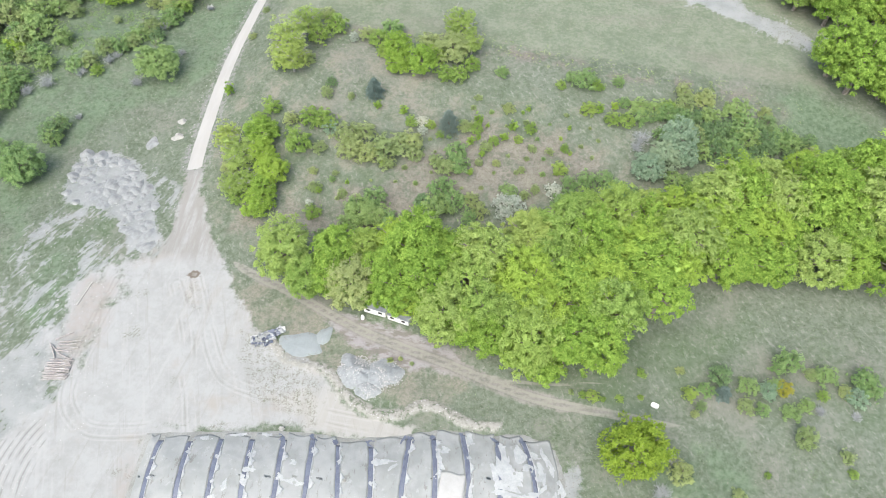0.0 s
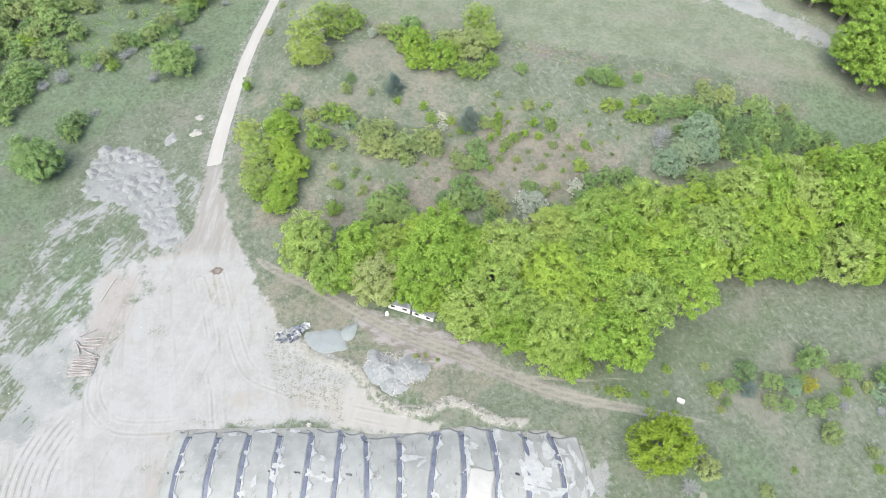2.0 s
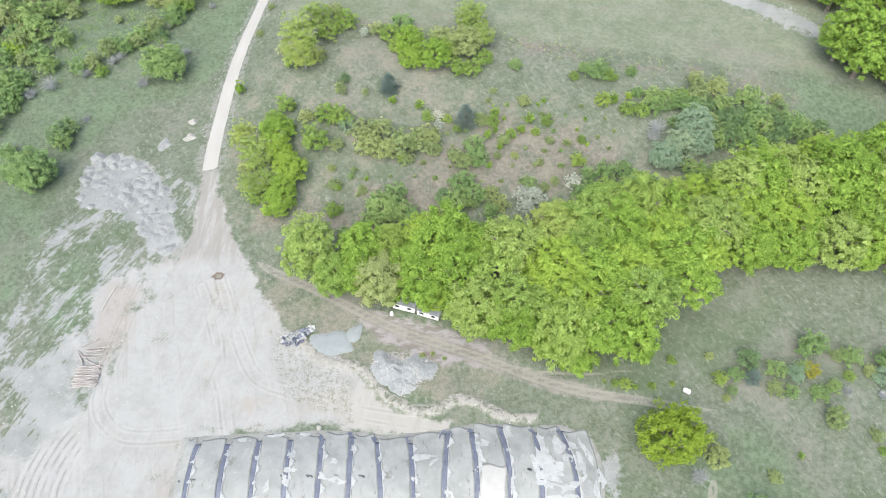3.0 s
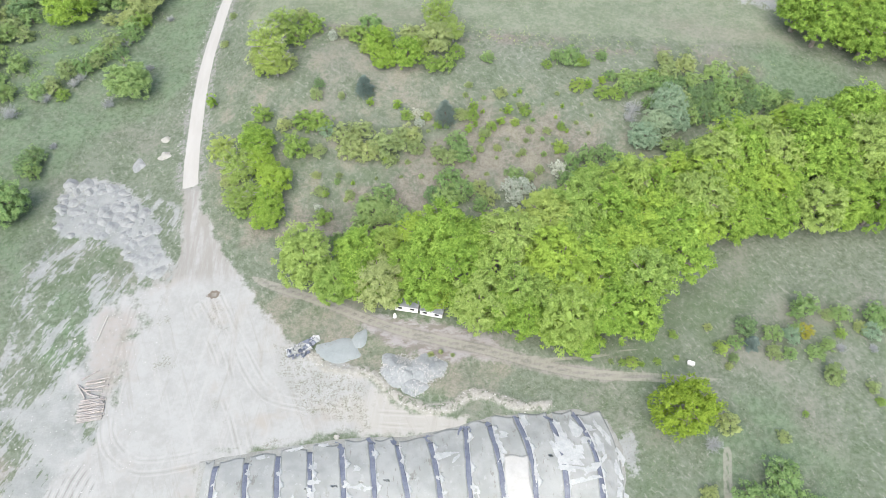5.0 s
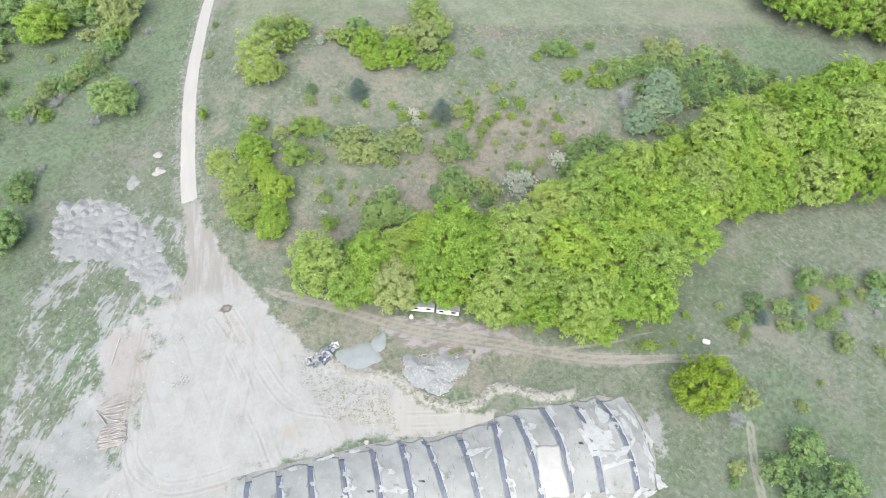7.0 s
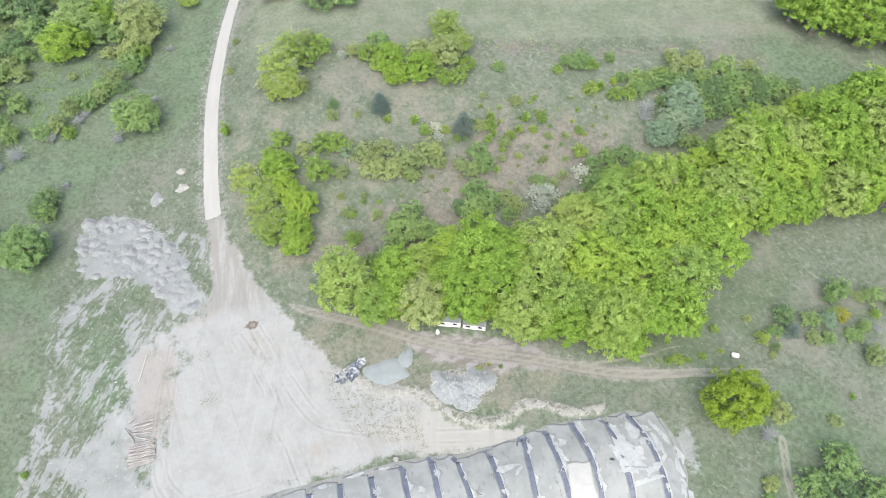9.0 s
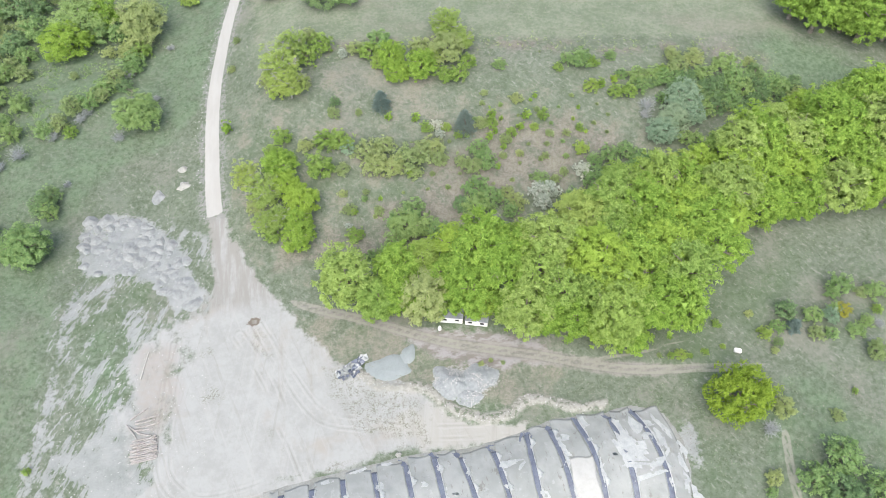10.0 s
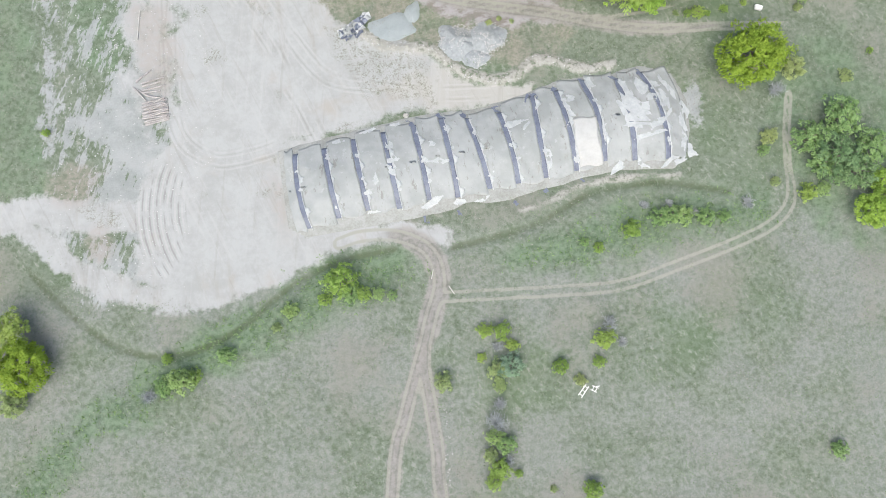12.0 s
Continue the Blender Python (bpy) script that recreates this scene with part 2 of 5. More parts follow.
c_north, c_wood, c_field = to_line(gx, gy, NORTH_TRACK), to_line(gx, gy, WOOD_TRACK), to_line(gx, gy, FIELD_TRACK) + 2.5 * smooth(-38, -33, gy)
c_north = c_north + 1.6 * smooth(10, 3, gx)
c_south = np.minimum(to_line(gx, gy, SOUTH_ROAD), to_line(gx, gy, SOUTH_BRANCH))
d_track = np.maximum(1.15 + 0.5 * smooth(25, 40, gx) - c_north - 1.7 * smooth(62, 95, gx), 2.1 - 0.7 * smooth(-66, -72, gy) - c_south - 2.6 * smooth(22, 13, gx) * smooth(-56, -52, gy))
d_rut = np.minimum(np.minimum(c_north + 0.25 + 0.9 * smooth(82, 98, gx), c_south), np.minimum(c_wood + 0.75 + 0.4 * smooth(64, 90, gx), c_field + 0.1 + 0.3 * smooth(-58, -49, gy)))
d_rut = np.minimum(d_rut, to_line(gx, gy, MEADOW_TRACK) + 1.2)
d_lush = np.maximum(np.maximum(inside(gx, gy, LUSH_BANK), inside(gx, gy, LUSH_DITCH)), np.maximum(np.maximum(inside(gx, gy, LUSH_NE), np.minimum(inside(gx, gy, LUSH_EAST), 0.5)), np.minimum(inside(gx, gy, LUSH_WEST), -0.4 + smooth(0, 40, gy))))
d_lush = np.maximum(d_lush, np.minimum(inside(gx, gy, [(-30, 1), (-21.5, 2), (-21.0, -11), (-25, -13.5), (-29, -11)]), 0.4))
d_brown = inside(gx, gy, BROWN)
c_berm = np.minimum(to_line(gx, gy, BERM), to_line(gx, gy, curve([(40, -49.3), (45, -48.6), (50, -47.0), (57, -46.8), (64, -47.6), (67, -48)])) + 0.45)
c_bank = to_line(gx, gy, BANK)
d_upper = np.minimum(gy - 65 + 0.14 * np.maximum(gx - 50, 0), gx - 2)
TYRES = [curve([(-14.0, -2.4), (-14.9, -14.5), (-15.3, -21.6), (-14.3, -27.8), (-9.5, -32.1), (-2.8, -32.3), (4.1, -31.0)]),
         curve([(-2.6, -2.6), (2.4, -12.6), (5.0, -21.4), (6.8, -25.7), (10, -36)]), curve([(0.5, -0.7), (5.4, -10.9), (10.9, -20.4), (18.3, -23.7), (30, -27), (46, -29)])]
c_tyre = np.minimum.reduce([to_line(gx, gy, t) for t in TYRES])
c_turn = np.hypot(gx + 1.5, (gy + 41.0) * 0.97) - 18.5
DITCH = curve([(27.4, -53.6), (35.0, -53.0), (42.8, -51.8), (51.3, -48.7), (57.1, -48.3), (64.6, -48.9), (74.5, -52.2)])
FURROW = curve([(-42, -46), (-36, -54), (-29, -60.5), (-20, -63.5), (-10, -61.2), (-1, -56), (8, -52.8), (18, -52.2)])
c_ditch = np.minimum(to_line(gx, gy, DITCH), to_line(gx, gy, FURROW))
d_ruddy = inside(gx, gy, [(-20.5, -2), (-14, -3), (-13.5, -16), (-16, -19.5), (-20, -16)])
d_ruddy = np.maximum(d_ruddy, np.maximum(3.4 - np.hypot((gx + 33.3) / 1.2, gy + 32.4), np.maximum(2.6 - np.hypot(gx + 30.2, gy + 43.0), 1.3 - np.hypot(gx - 0.3, (gy + 41.0) / 3.2))))
d_speck = np.maximum(np.maximum(1.6 - np.hypot(gx + 8.2, gy + 5.1), 2.0 - np.hypot(gx + 7.4, gy + 14)), inside(gx, gy, [(12, -11), (22, -17), (30, -21), (28, -28), (18, -26), (13, -18)]))
c_hole = np.hypot((gx - 0.2) / 1.25, (gy + 0.1) / 0.85)

gz = relief(gx, gy)
keep = smooth(1.0, 6.0, -np.maximum(d_pale, d_road))
gz = gz + keep * (0.35 * waves(gx, gy, 26, 1) + 0.12 * waves(gx, gy, 6, 2)) + 0.03 * waves(gx, gy, 3, 3)
gz = gz - 0.10 * np.exp(-((d_rut - 0.85) / 0.3) ** 2) * smooth(4, 1.5, d_rut)
gz = gz - 0.35 * np.exp(-((c_ditch / 0.6) ** 2)) + 0.45 * np.exp(-((c_berm / 0.7) ** 2)) + 0.5 * smooth(4, 0, c_bank) * waves(gx, gy, 5, 5)
gz = gz - 0.5 * np.exp(-(((gx - 0.3) / 0.9) ** 2 + (gy / 0.8) ** 2)) * 0.4

nx, ny = len(xs), len(ys)
idx = np.arange(nx * ny).reshape(ny, nx)
quads = np.stack([idx[:-1, :-1], idx[:-1, 1:], idx[1:, 1:], idx[1:, :-1]], -1).reshape(-1, 4)
ATTRS = {"road": d_road, "yard": d_yard, "pale": d_pale, "mixed": d_mix, "track": d_track, "rut": d_rut, "lush": d_lush, "brown": d_brown, "berm": c_berm, "bank": c_bank, "upper": d_upper, "tyre": c_tyre, "hole": c_hole, "ditch": c_ditch, "turn": c_turn, "south": -45 - gy, "yardward": -6 - gy, "ruddy": d_ruddy, "speck": d_speck, "stone": np.maximum.reduce([inside(gx, gy, NORTH_GRAVEL), 0.7 - to_line(gx, gy, WEST_LANE), np.minimum(inside(gx, gy, DUMP) + 0.4, 1.2), 1.6 - np.hypot((gx - 72.3) / 1.0, (gy + 36) / 2.4)]), "dry": np.maximum(inside(gx, gy, DRY), np.minimum(inside(gx, gy, HILL) * 0.3, 0.4) - 1.5), "cream": inside(gx, gy, CREAM), "puddle": inside(gx, gy, PUDDLES), "swing": np.minimum(inside(gx, gy, [(-17.8, -30.5), (-15.0, -35), (-15.4, -42), (-17.2, -48), (-20.5, -51), (-23.6, -47), (-24.8, -41), (-22.4, -35)]), 3)}


def sheet(name, faces, mat, label, category):
    used, inv = np.unique(faces, return_inverse=True)
    me = bpy.data.meshes.new(name)
    me.vertices.add(len(used))
    me.vertices.foreach_set("co", np.stack([gx[used], gy[used], gz[used]], -1).astype(np.float32).ravel())
    me.loops.add(len(faces) * 4)
    me.loops.foreach_set("vertex_index", inv.ravel().astype(np.int32))
    me.polygons.add(len(faces))
    me.polygons.foreach_set("loop_start", np.arange(0, len(faces) * 4, 4, dtype=np.int32))
    me.polygons.foreach_set("use_smooth", np.ones(len(faces), bool))
    me.update(calc_edges=True)
    for key, d in ATTRS.items():
        a = me.attributes.new(key, "FLOAT", "POINT")
        a.data.foreach_set("value", np.clip(d[used], -12, 12).astype(np.float32))
    me.materials.append(mat)
    return tagged(new(name, me), label, category, kind="structure")


def ground_material():
    n = Nodes("meadow_and_bare_earth")
    p = n.world_pos()
    wide, mid, fine, tiny = n.noise(p, 0.035, 4), n.noise(p, 0.22, 5, 0.62), n.noise(p, 1.1, 6, 0.7), n.noise(p, 3.2, 4, 0.7)
    both = lambda a, b, k=0.5: n.math("ADD", n.math("MULTIPLY", a, k), n.math("MULTIPLY", b, 1 - k))
    blade = n.node("ShaderNodeMapping", Vector=p, Rotation=(0.0, 0.0, -0.6))
    # grass: dead straw between grey-green blades, greener in wide patches
    v = both(fine, mid, 0.7)
    grass = n.mix((0.096, 0.122, 0.083), (0.146, 0.166, 0.133), n.step(v, 0.40, 0.60))
    grass = n.mix(grass, (0.076, 0.122, 0.059), n.step(wide, 0.50, 0.66, 0.0, 0.4))
    grass = n.mix(grass, (0.255, 0.262, 0.235), n.step(n.noise(blade.outputs["Vector"], 1.2, 6, 0.72, (1.0, 0.5, 1.0)), 0.53, 0.66, 0.0, 0.55))
    grass = n.mix(grass, (0.048, 0.071, 0.038), n.step(both(n.noise(p, 2.3, 4, 0.7), mid, 0.75), 0.43, 0.35, 0.0, 0.7))
    straw = n.math("MULTIPLY", n.step(n.attr("south"), 2.0, 10.0), n.step(n.math("ADD", n.noise(p, 0.06, 5, 0.6), n.math("MULTIPLY", n.math("SUBTRACT", fine, 0.5), 0.45)), 0.34, 0.62, 0.0, 0.8))
    grass = n.mix(grass, n.mix((0.140, 0.154, 0.136), (0.208, 0.218, 0.202), n.step(both(fine, tiny), 0.36, 0.64)), straw)
    grass = n.mix(grass, (0.180, 0.178, 0.156), n.step(n.math("ADD", n.noise(p, 0.055, 5, 0.62), n.math("MULTIPLY", n.math("SUBTRACT", fine, 0.5), 0.3)), 0.50, 0.66, 0.0, 0.6))
    edge = n.math("MULTIPLY", n.math("SUBTRACT", mid, 0.5), 14.0)
    # the upper field is paler and drier
    dry = n.mix((0.128, 0.158, 0.108), (0.192, 0.214, 0.163), n.step(both(fine, mid), 0.38, 0.62))
    dry = n.mix(dry, (0.205, 0.19, 0.168), n.step(n.noise(p, 0.09, 4, 0.6, (0.5, 1.4, 1.0)), 0.5, 0.68, 0.0, 0.4))
    c = n.mix(grass, dry, n.step(n.math("ADD", n.attr("upper"), n.math("MULTIPLY", edge, 0.4)), -1.5, 2.0, 0.0, 0.8))
    lush = n.mix((0.068, 0.108, 0.060), (0.126, 0.174, 0.113), n.step(v, 0.40, 0.60))
    lush = n.mix(lush, (0.152, 0.197, 0.134), n.step(tiny, 0.56, 0.66, 0.0, 0.6))
    c = n.mix(c, lush, n.step(n.math("ADD", n.attr("lush"), edge), -3.0, 2.5, 0.0, 0.85))
    # bare reddish-brown soil on the hill
    soil = n.mix((0.116, 0.105, 0.088), (0.200, 0.189, 0.168), n.step(both(fine, tiny), 0.38, 0.62))
    c = n.mix(c, soil, n.math("MULTIPLY", n.step(n.math("ADD", n.attr("brown"), edge), -3.0, 3.0), n.step(both(mid, fine, 0.7), 0.38, 0.54, 0.2, 0.9)))
    c = n.mix(c, soil, n.math("MULTIPLY", n.step(n.attr("bank"), 4.0, 0.5), n.step(mid, 0.44, 0.58, 0.0, 0.8)))
    # grey crushed stone with grass growing through
    stone = n.mix((0.210, 0.224, 0.222), (0.268, 0.281, 0.279), n.step(both(mid, tiny, 0.7), 0.36, 0.62))
    slant = n.node("ShaderNodeMapping", Vector=p, Rotation=(0.0, 0.0, 0.42))
    streak = n.noise(slant.outputs["Vector"], 0.5, 6, 0.72, (1.0, 0.3, 1.0))
    cover = n.math("ADD", n.math("MULTIPLY", n.attr("mixed"), n.step(n.attr("yardward"), -4.0, 10.0, 0.000, 0.008)), both(streak, n.noise(p, 0.11, 3, 0.5), 0.6))
    c = n.mix(c, stone, n.math("MULTIPLY", n.step(n.math("ADD", cover, n.math("ADD", n.math("MULTIPLY", n.math("SUBTRACT", fine, 0.5), 0.10), n.math("MULTIPLY", n.math("SUBTRACT", n.noise(slant.outputs["Vector"], 1.7, 4, 0.6, (1.0, 0.25, 1.0)), 0.5), 0.22))), 0.515, 0.56, 0.0, 0.9), n.step(n.math("ADD", n.attr("mixed"), n.math("MULTIPLY", edge, 0.6)), -1.5, 0.5)))
    c = n.mix(c, stone, n.step(n.math("ADD", n.attr("stone"), n.math("MULTIPLY", n.math("SUBTRACT", both(fine, mid), 0.5), 7.0)), -0.3, 0.7, 0.0, 0.93))
    # pale packed yard: scraped streaks, sandy and dark stains, tyre marks
    sand = n.mix((0.252, 0.259, 0.252), (0.292, 0.301, 0.297), n.step(both(mid, fine, 0.6), 0.38, 0.6))
    sand = n.mix(sand, (0.266, 0.252, 0.228), n.step(n.noise(p, 0.10, 4, 0.6), 0.54, 0.70, 0.0, 0.75))
    broad = n.noise(p, 0.28, 5, 0.65, (1.0, 0.16, 1.0))
    sand = n.mix(sand, (0.225, 0.212, 0.185), n.step(broad, 0.54, 0.72, 0.0, 0.4))
    sand = n.mix(sand, (0.290, 0.286, 0.263), n.step(n.math("ADD", n.attr("cream"), n.math("MULTIPLY", n.math("SUBTRACT", mid, 0.5), 7.0)), -1.5, 1.5, 0.0, 0.85))
    for turn, size in ((0.22, 0.6), (-0.32, 0.9)):
        m = n.node("ShaderNodeMapping", Vector=p, Rotation=(0.0, 0.0, turn))
        lines = n.noise(m.outputs["Vector"], size, 4, 0.6, (1.0, 0.05, 1.0))
        sand = n.mix(sand, (0.325, 0.326, 0.320), n.step(lines, 0.55, 0.68, 0.0, 0.35))
        sand = n.mix(sand, (0.20, 0.195, 0.178), n.step(lines, 0.42, 0.32, 0.0, 0.3))
    sand = n.mix(sand, (0.146, 0.150, 0.120), n.math("MULTIPLY", n.step(n.noise(p, 0.085, 4, 0.65), 0.57, 0.68), n.step(both(tiny, fine), 0.46, 0.58, 0.0, 0.85)))
    sand = n.mix(sand, (0.212, 0.205, 0.190), n.math("MULTIPLY", n.step(n.attr("yardward"), -7.0, -12.0), n.step(n.noise(p, 0.7, 5, 0.65, (1.0, 0.12, 1.0)), 0.36, 0.6, 0.15, 0.8)))
    wave = n.math("SINE", n.math("MULTIPLY", n.math("ADD", n.attr("tyre"), n.math("MULTIPLY", n.math("SUBTRACT", mid, 0.5), 0.5)), 7.5))
    near = n.math("MULTIPLY", n.math("MULTIPLY", n.step(n.attr("tyre"), 2.0, 1.5), n.step(n.attr("tyre"), 0.25, 0.5)), n.step(n.noise(p, 0.16, 4, 0.6), 0.42, 0.56))
    sand = n.mix(sand, (0.182, 0.179, 0.168), n.math("MULTIPLY", near, n.step(wave, 0.3, 0.95, 0.0, 0.28)))
    sand = n.mix(sand, (0.329, 0.329, 0.318), n.math("MULTIPLY", near, n.step(wave, -0.3, -0.95, 0.0, 0.4)))
    sand = n.mix(sand, (0.139, 0.120, 0.099), n.math("MULTIPLY", n.step(n.math("ADD", n.attr("hole"), n.math("MULTIPLY", n.math("SUBTRACT", fine, 0.5), 1.6)), 1.25, 0.85), n.step(n.attr("hole"), 0.35, 0.7, 0.3, 1.0)))
    sand = n.mix(sand, (0.13, 0.135, 0.10), n.math("MULTIPLY", n.step(n.math("ADD", n.attr("speck"), n.math("MULTIPLY", n.math("SUBTRACT", mid, 0.5), 6.0)), -0.6, 1.2), n.step(both(tiny, fine), 0.47, 0.60, 0.0, 0.75)))
    swing = n.math("SINE", n.math("MULTIPLY", n.math("ADD", n.attr("turn"), n.math("MULTIPLY", n.math("SUBTRACT", mid, 0.5), 0.5)), 5.2))
    swept = n.math("MULTIPLY", n.step(n.math("ADD", n.attr("swing"), n.math("MULTIPLY", n.math("SUBTRACT", mid, 0.5), 3.0)), -0.3, 1.0), n.step(n.noise(p, 0.35, 3), 0.34, 0.52))
    sand = n.mix(sand, (0.15, 0.15, 0.145), n.math("MULTIPLY", swept, n.step(swing, 0.55, 0.97, 0.0, 0.5)))
    sand = n.mix(sand, (0.34, 0.335, 0.325), n.math("MULTIPLY", swept, n.step(swing, -0.4, -0.95, 0.0, 0.5)))
    small_edge = n.math("ADD", n.math("MULTIPLY", n.math("SUBTRACT", fine, 0.5), 1.8), n.math("MULTIPLY", n.math("SUBTRACT", mid, 0.5), 4.0))
    c = n.mix(c, (0.065, 0.085, 0.045), n.math("MULTIPLY", n.step(n.attr("ditch"), 0.9, 0.2), n.step(both(fine, mid), 0.40, 0.55, 0.2, 0.75)))
    c = n.mix(c, n.mix((0.140, 0.140, 0.107), (0.222, 0.214, 0.180), n.step(both(fine, tiny), 0.36, 0.62)), n.math("MULTIPLY", n.step(n.math("ADD", n.attr("dry"), edge), -2.0, 1.5), n.step(both(mid, fine, 0.7), 0.38, 0.60, 0.15, 0.8)))
    c = n.mix(c, n.mix((0.170, 0.155, 0.145), (0.262, 0.254, 0.258), n.step(n.noise(p, 0.5, 5, 0.65, (0.6, 1.3, 1.0)), 0.42, 0.56)), n.step(n.math("ADD", n.attr("puddle"), n.math("MULTIPLY", n.math("SUBTRACT", both(mid, fine, 0.6), 0.5), 9.0)), -0.6, 1.0, 0.0, 0.9))
    c = n.mix(c, sand, n.step(n.math("ADD", n.math("ADD", n.attr("pale"), small_edge), n.math("MULTIPLY", edge, 0.12)), -0.7, 0.6))
    c = n.mix(c, (0.235, 0.205, 0.18), n.math("MULTIPLY", n.step(n.math("ADD", n.attr("ruddy"), n.math("MULTIPLY", n.math("SUBTRACT", mid, 0.5), 8.0)), -1.5, 1.5), n.step(fine, 0.3, 0.6, 0.15, 0.5)))
    # dirt tracks with two worn wheel lines
    dirt = n.mix((0.142, 0.137, 0.126), (0.216, 0.210, 0.198), n.step(both(mid, fine), 0.38, 0.62))
    rows = n.math("SINE", n.math("MULTIPLY", n.math("ADD", n.attr("rut"), n.math("MULTIPLY", mid, 0.9)), 3.6))
    dirt = n.mix(dirt, (0.262, 0.250, 0.232), n.step(rows, 0.0, 0.9, 0.0, 0.4))
    dirt = n.mix(dirt, (0.130, 0.120, 0.106), n.step(rows, -0.4, -0.97, 0.0, 0.35))
    c = n.mix(c, dirt, n.step(n.math("ADD", n.attr("track"), n.math("MULTIPLY", small_edge, 0.45)), -0.3, 0.7, 0.0, 0.93))
    lines = n.step(n.math("ABSOLUTE", n.math("SUBTRACT", n.attr("rut"), 0.85)), 0.40, 0.12)
    c = n.mix(c, (0.236, 0.238, 0.205), n.math("MULTIPLY", lines, n.step(both(fine, mid), 0.34, 0.54, 0.3, 0.85)))
    # ridge of pushed-up gravel
    c = n.mix(c, n.mix((0.19, 0.19, 0.165), (0.285, 0.283, 0.26), n.step(fine, 0.38, 0.6)), n.math("MULTIPLY", n.step(n.math("ADD", n.attr("berm"), n.math("MULTIPLY", n.math("SUBTRACT", mid, 0.5), 2.0)), 1.3, 0.5), n.step(fine, 0.32, 0.5)))
    # pale dusty road with a gravel verge
    road = n.mix((0.318, 0.316, 0.300), (0.345, 0.344, 0.330), n.step(n.noise(p, 0.5, 4, 0.6, (1.0, 0.25, 1.0)), 0.3, 0.7))
    c = n.mix(c, (0.20, 0.205, 0.195), n.math("MULTIPLY", n.step(n.math("ADD", n.attr("road"), small_edge), -2.0, -0.7), n.step(both(fine, tiny), 0.46, 0.54)))
    c = n.mix(c, road, n.step(n.math("ADD", n.attr("road"), n.math("MULTIPLY", n.math("SUBTRACT", fine, 0.5), 0.5)), 0.0, 0.3))
    return n.finish(c, 0.95, n.bump(n.math("MULTIPLY", both(fine, tiny), n.step(n.attr("pale"), -1.0, 0.5, 1.0, 0.25)), 0.22, 0.5), spec=0.1)


GROUND = ground_material()
f_road, f_yard = d_road[quads].mean(1) > 0, d_pale[quads].mean(1) > 0
f_track = d_track[quads].mean(1) > 0
sheet("road", quads[f_road], GROUND, "pale dusty unpaved road between grass verges", "road")
sheet("yard", quads[f_yard & ~f_road], GROUND, "pale packed gravel yard with tyre marks", "yard")
sheet("dirt_track", quads[f_track & ~f_yard & ~f_road], GROUND, "brown rutted dirt track worn by wheels", "dirt track")
sheet("ground", quads[~(f_track | f_yard | f_road)], GROUND, "dry grey-green meadow with straw and bare patches", "ground")


# ---- building helpers ----
def mesh_of(name, verts, faces, mat, flat=True):
    me = bpy.data.meshes.new(name)
    me.from_pydata([tuple(v) for v in verts], [], faces)
    me.materials.append(mat)
    if not flat:
        me.polygons.foreach_set("use_smooth", np.ones(len(me.polygons), bool))
    return me


def part(name, bm, material, parent, label=""):
    me = bpy.data.meshes.new(name)
    bm.to_mesh(me)
    bm.free()
    me.materials.append(material)
    ob = new(name, me)
    ob.parent = parent
    return tagged(ob, label)


def share(name, me, parent, label=""):
    ob = new(name, me)
    ob.parent = parent
    return tagged(ob, label)


def tube(bm, pts, radii, sides=6):
    """A tapered limb along some points."""
    rings = []
    for i, (p, r) in enumerate(zip(pts, radii)):
        a = Vector(pts[min(i + 1, len(pts) - 1)]) - Vector(pts[max(i - 1, 0)])
        u = a.orthogonal().normalized()
        w = a.normalized().cross(u)
        rings.append([bm.verts.new(Vector(p) + (u * math.cos(t) + w * math.sin(t)) * r) for t in (6.2832 * k / sides for k in range(sides))])
    for a, b in zip(rings, rings[1:]):
        for k in range(sides):
            bm.faces.new((a[k], a[(k + 1) % sides], b[(k + 1) % sides], b[k]))
    bm.faces.new(rings[-1])
    bm.faces.new(rings[0][::-1])


def leaves(centres, along, normals, length, width, r):
    """Pointed leaf clusters: blades that run along the given directions."""
    m = len(centres)
    d = along / (np.linalg.norm(along, axis=1, keepdims=True) + 1e-9)
    s = np.cross(normals, d)
    s /= np.linalg.norm(s, axis=1, keepdims=True) + 1e-9
    ln, wd = (length * r.uniform(0.55, 1.4, m))[:, None], (width * r.uniform(0.6, 1.35, m))[:, None]
    v = np.stack([centres - d * ln * 0.35 + s * wd / 2, centres + d * ln * 0.65, centres - d * ln * 0.35 - s * wd / 2], 1)
    return v.reshape(-1, 3), np.arange(m * 3).reshape(-1, 3)


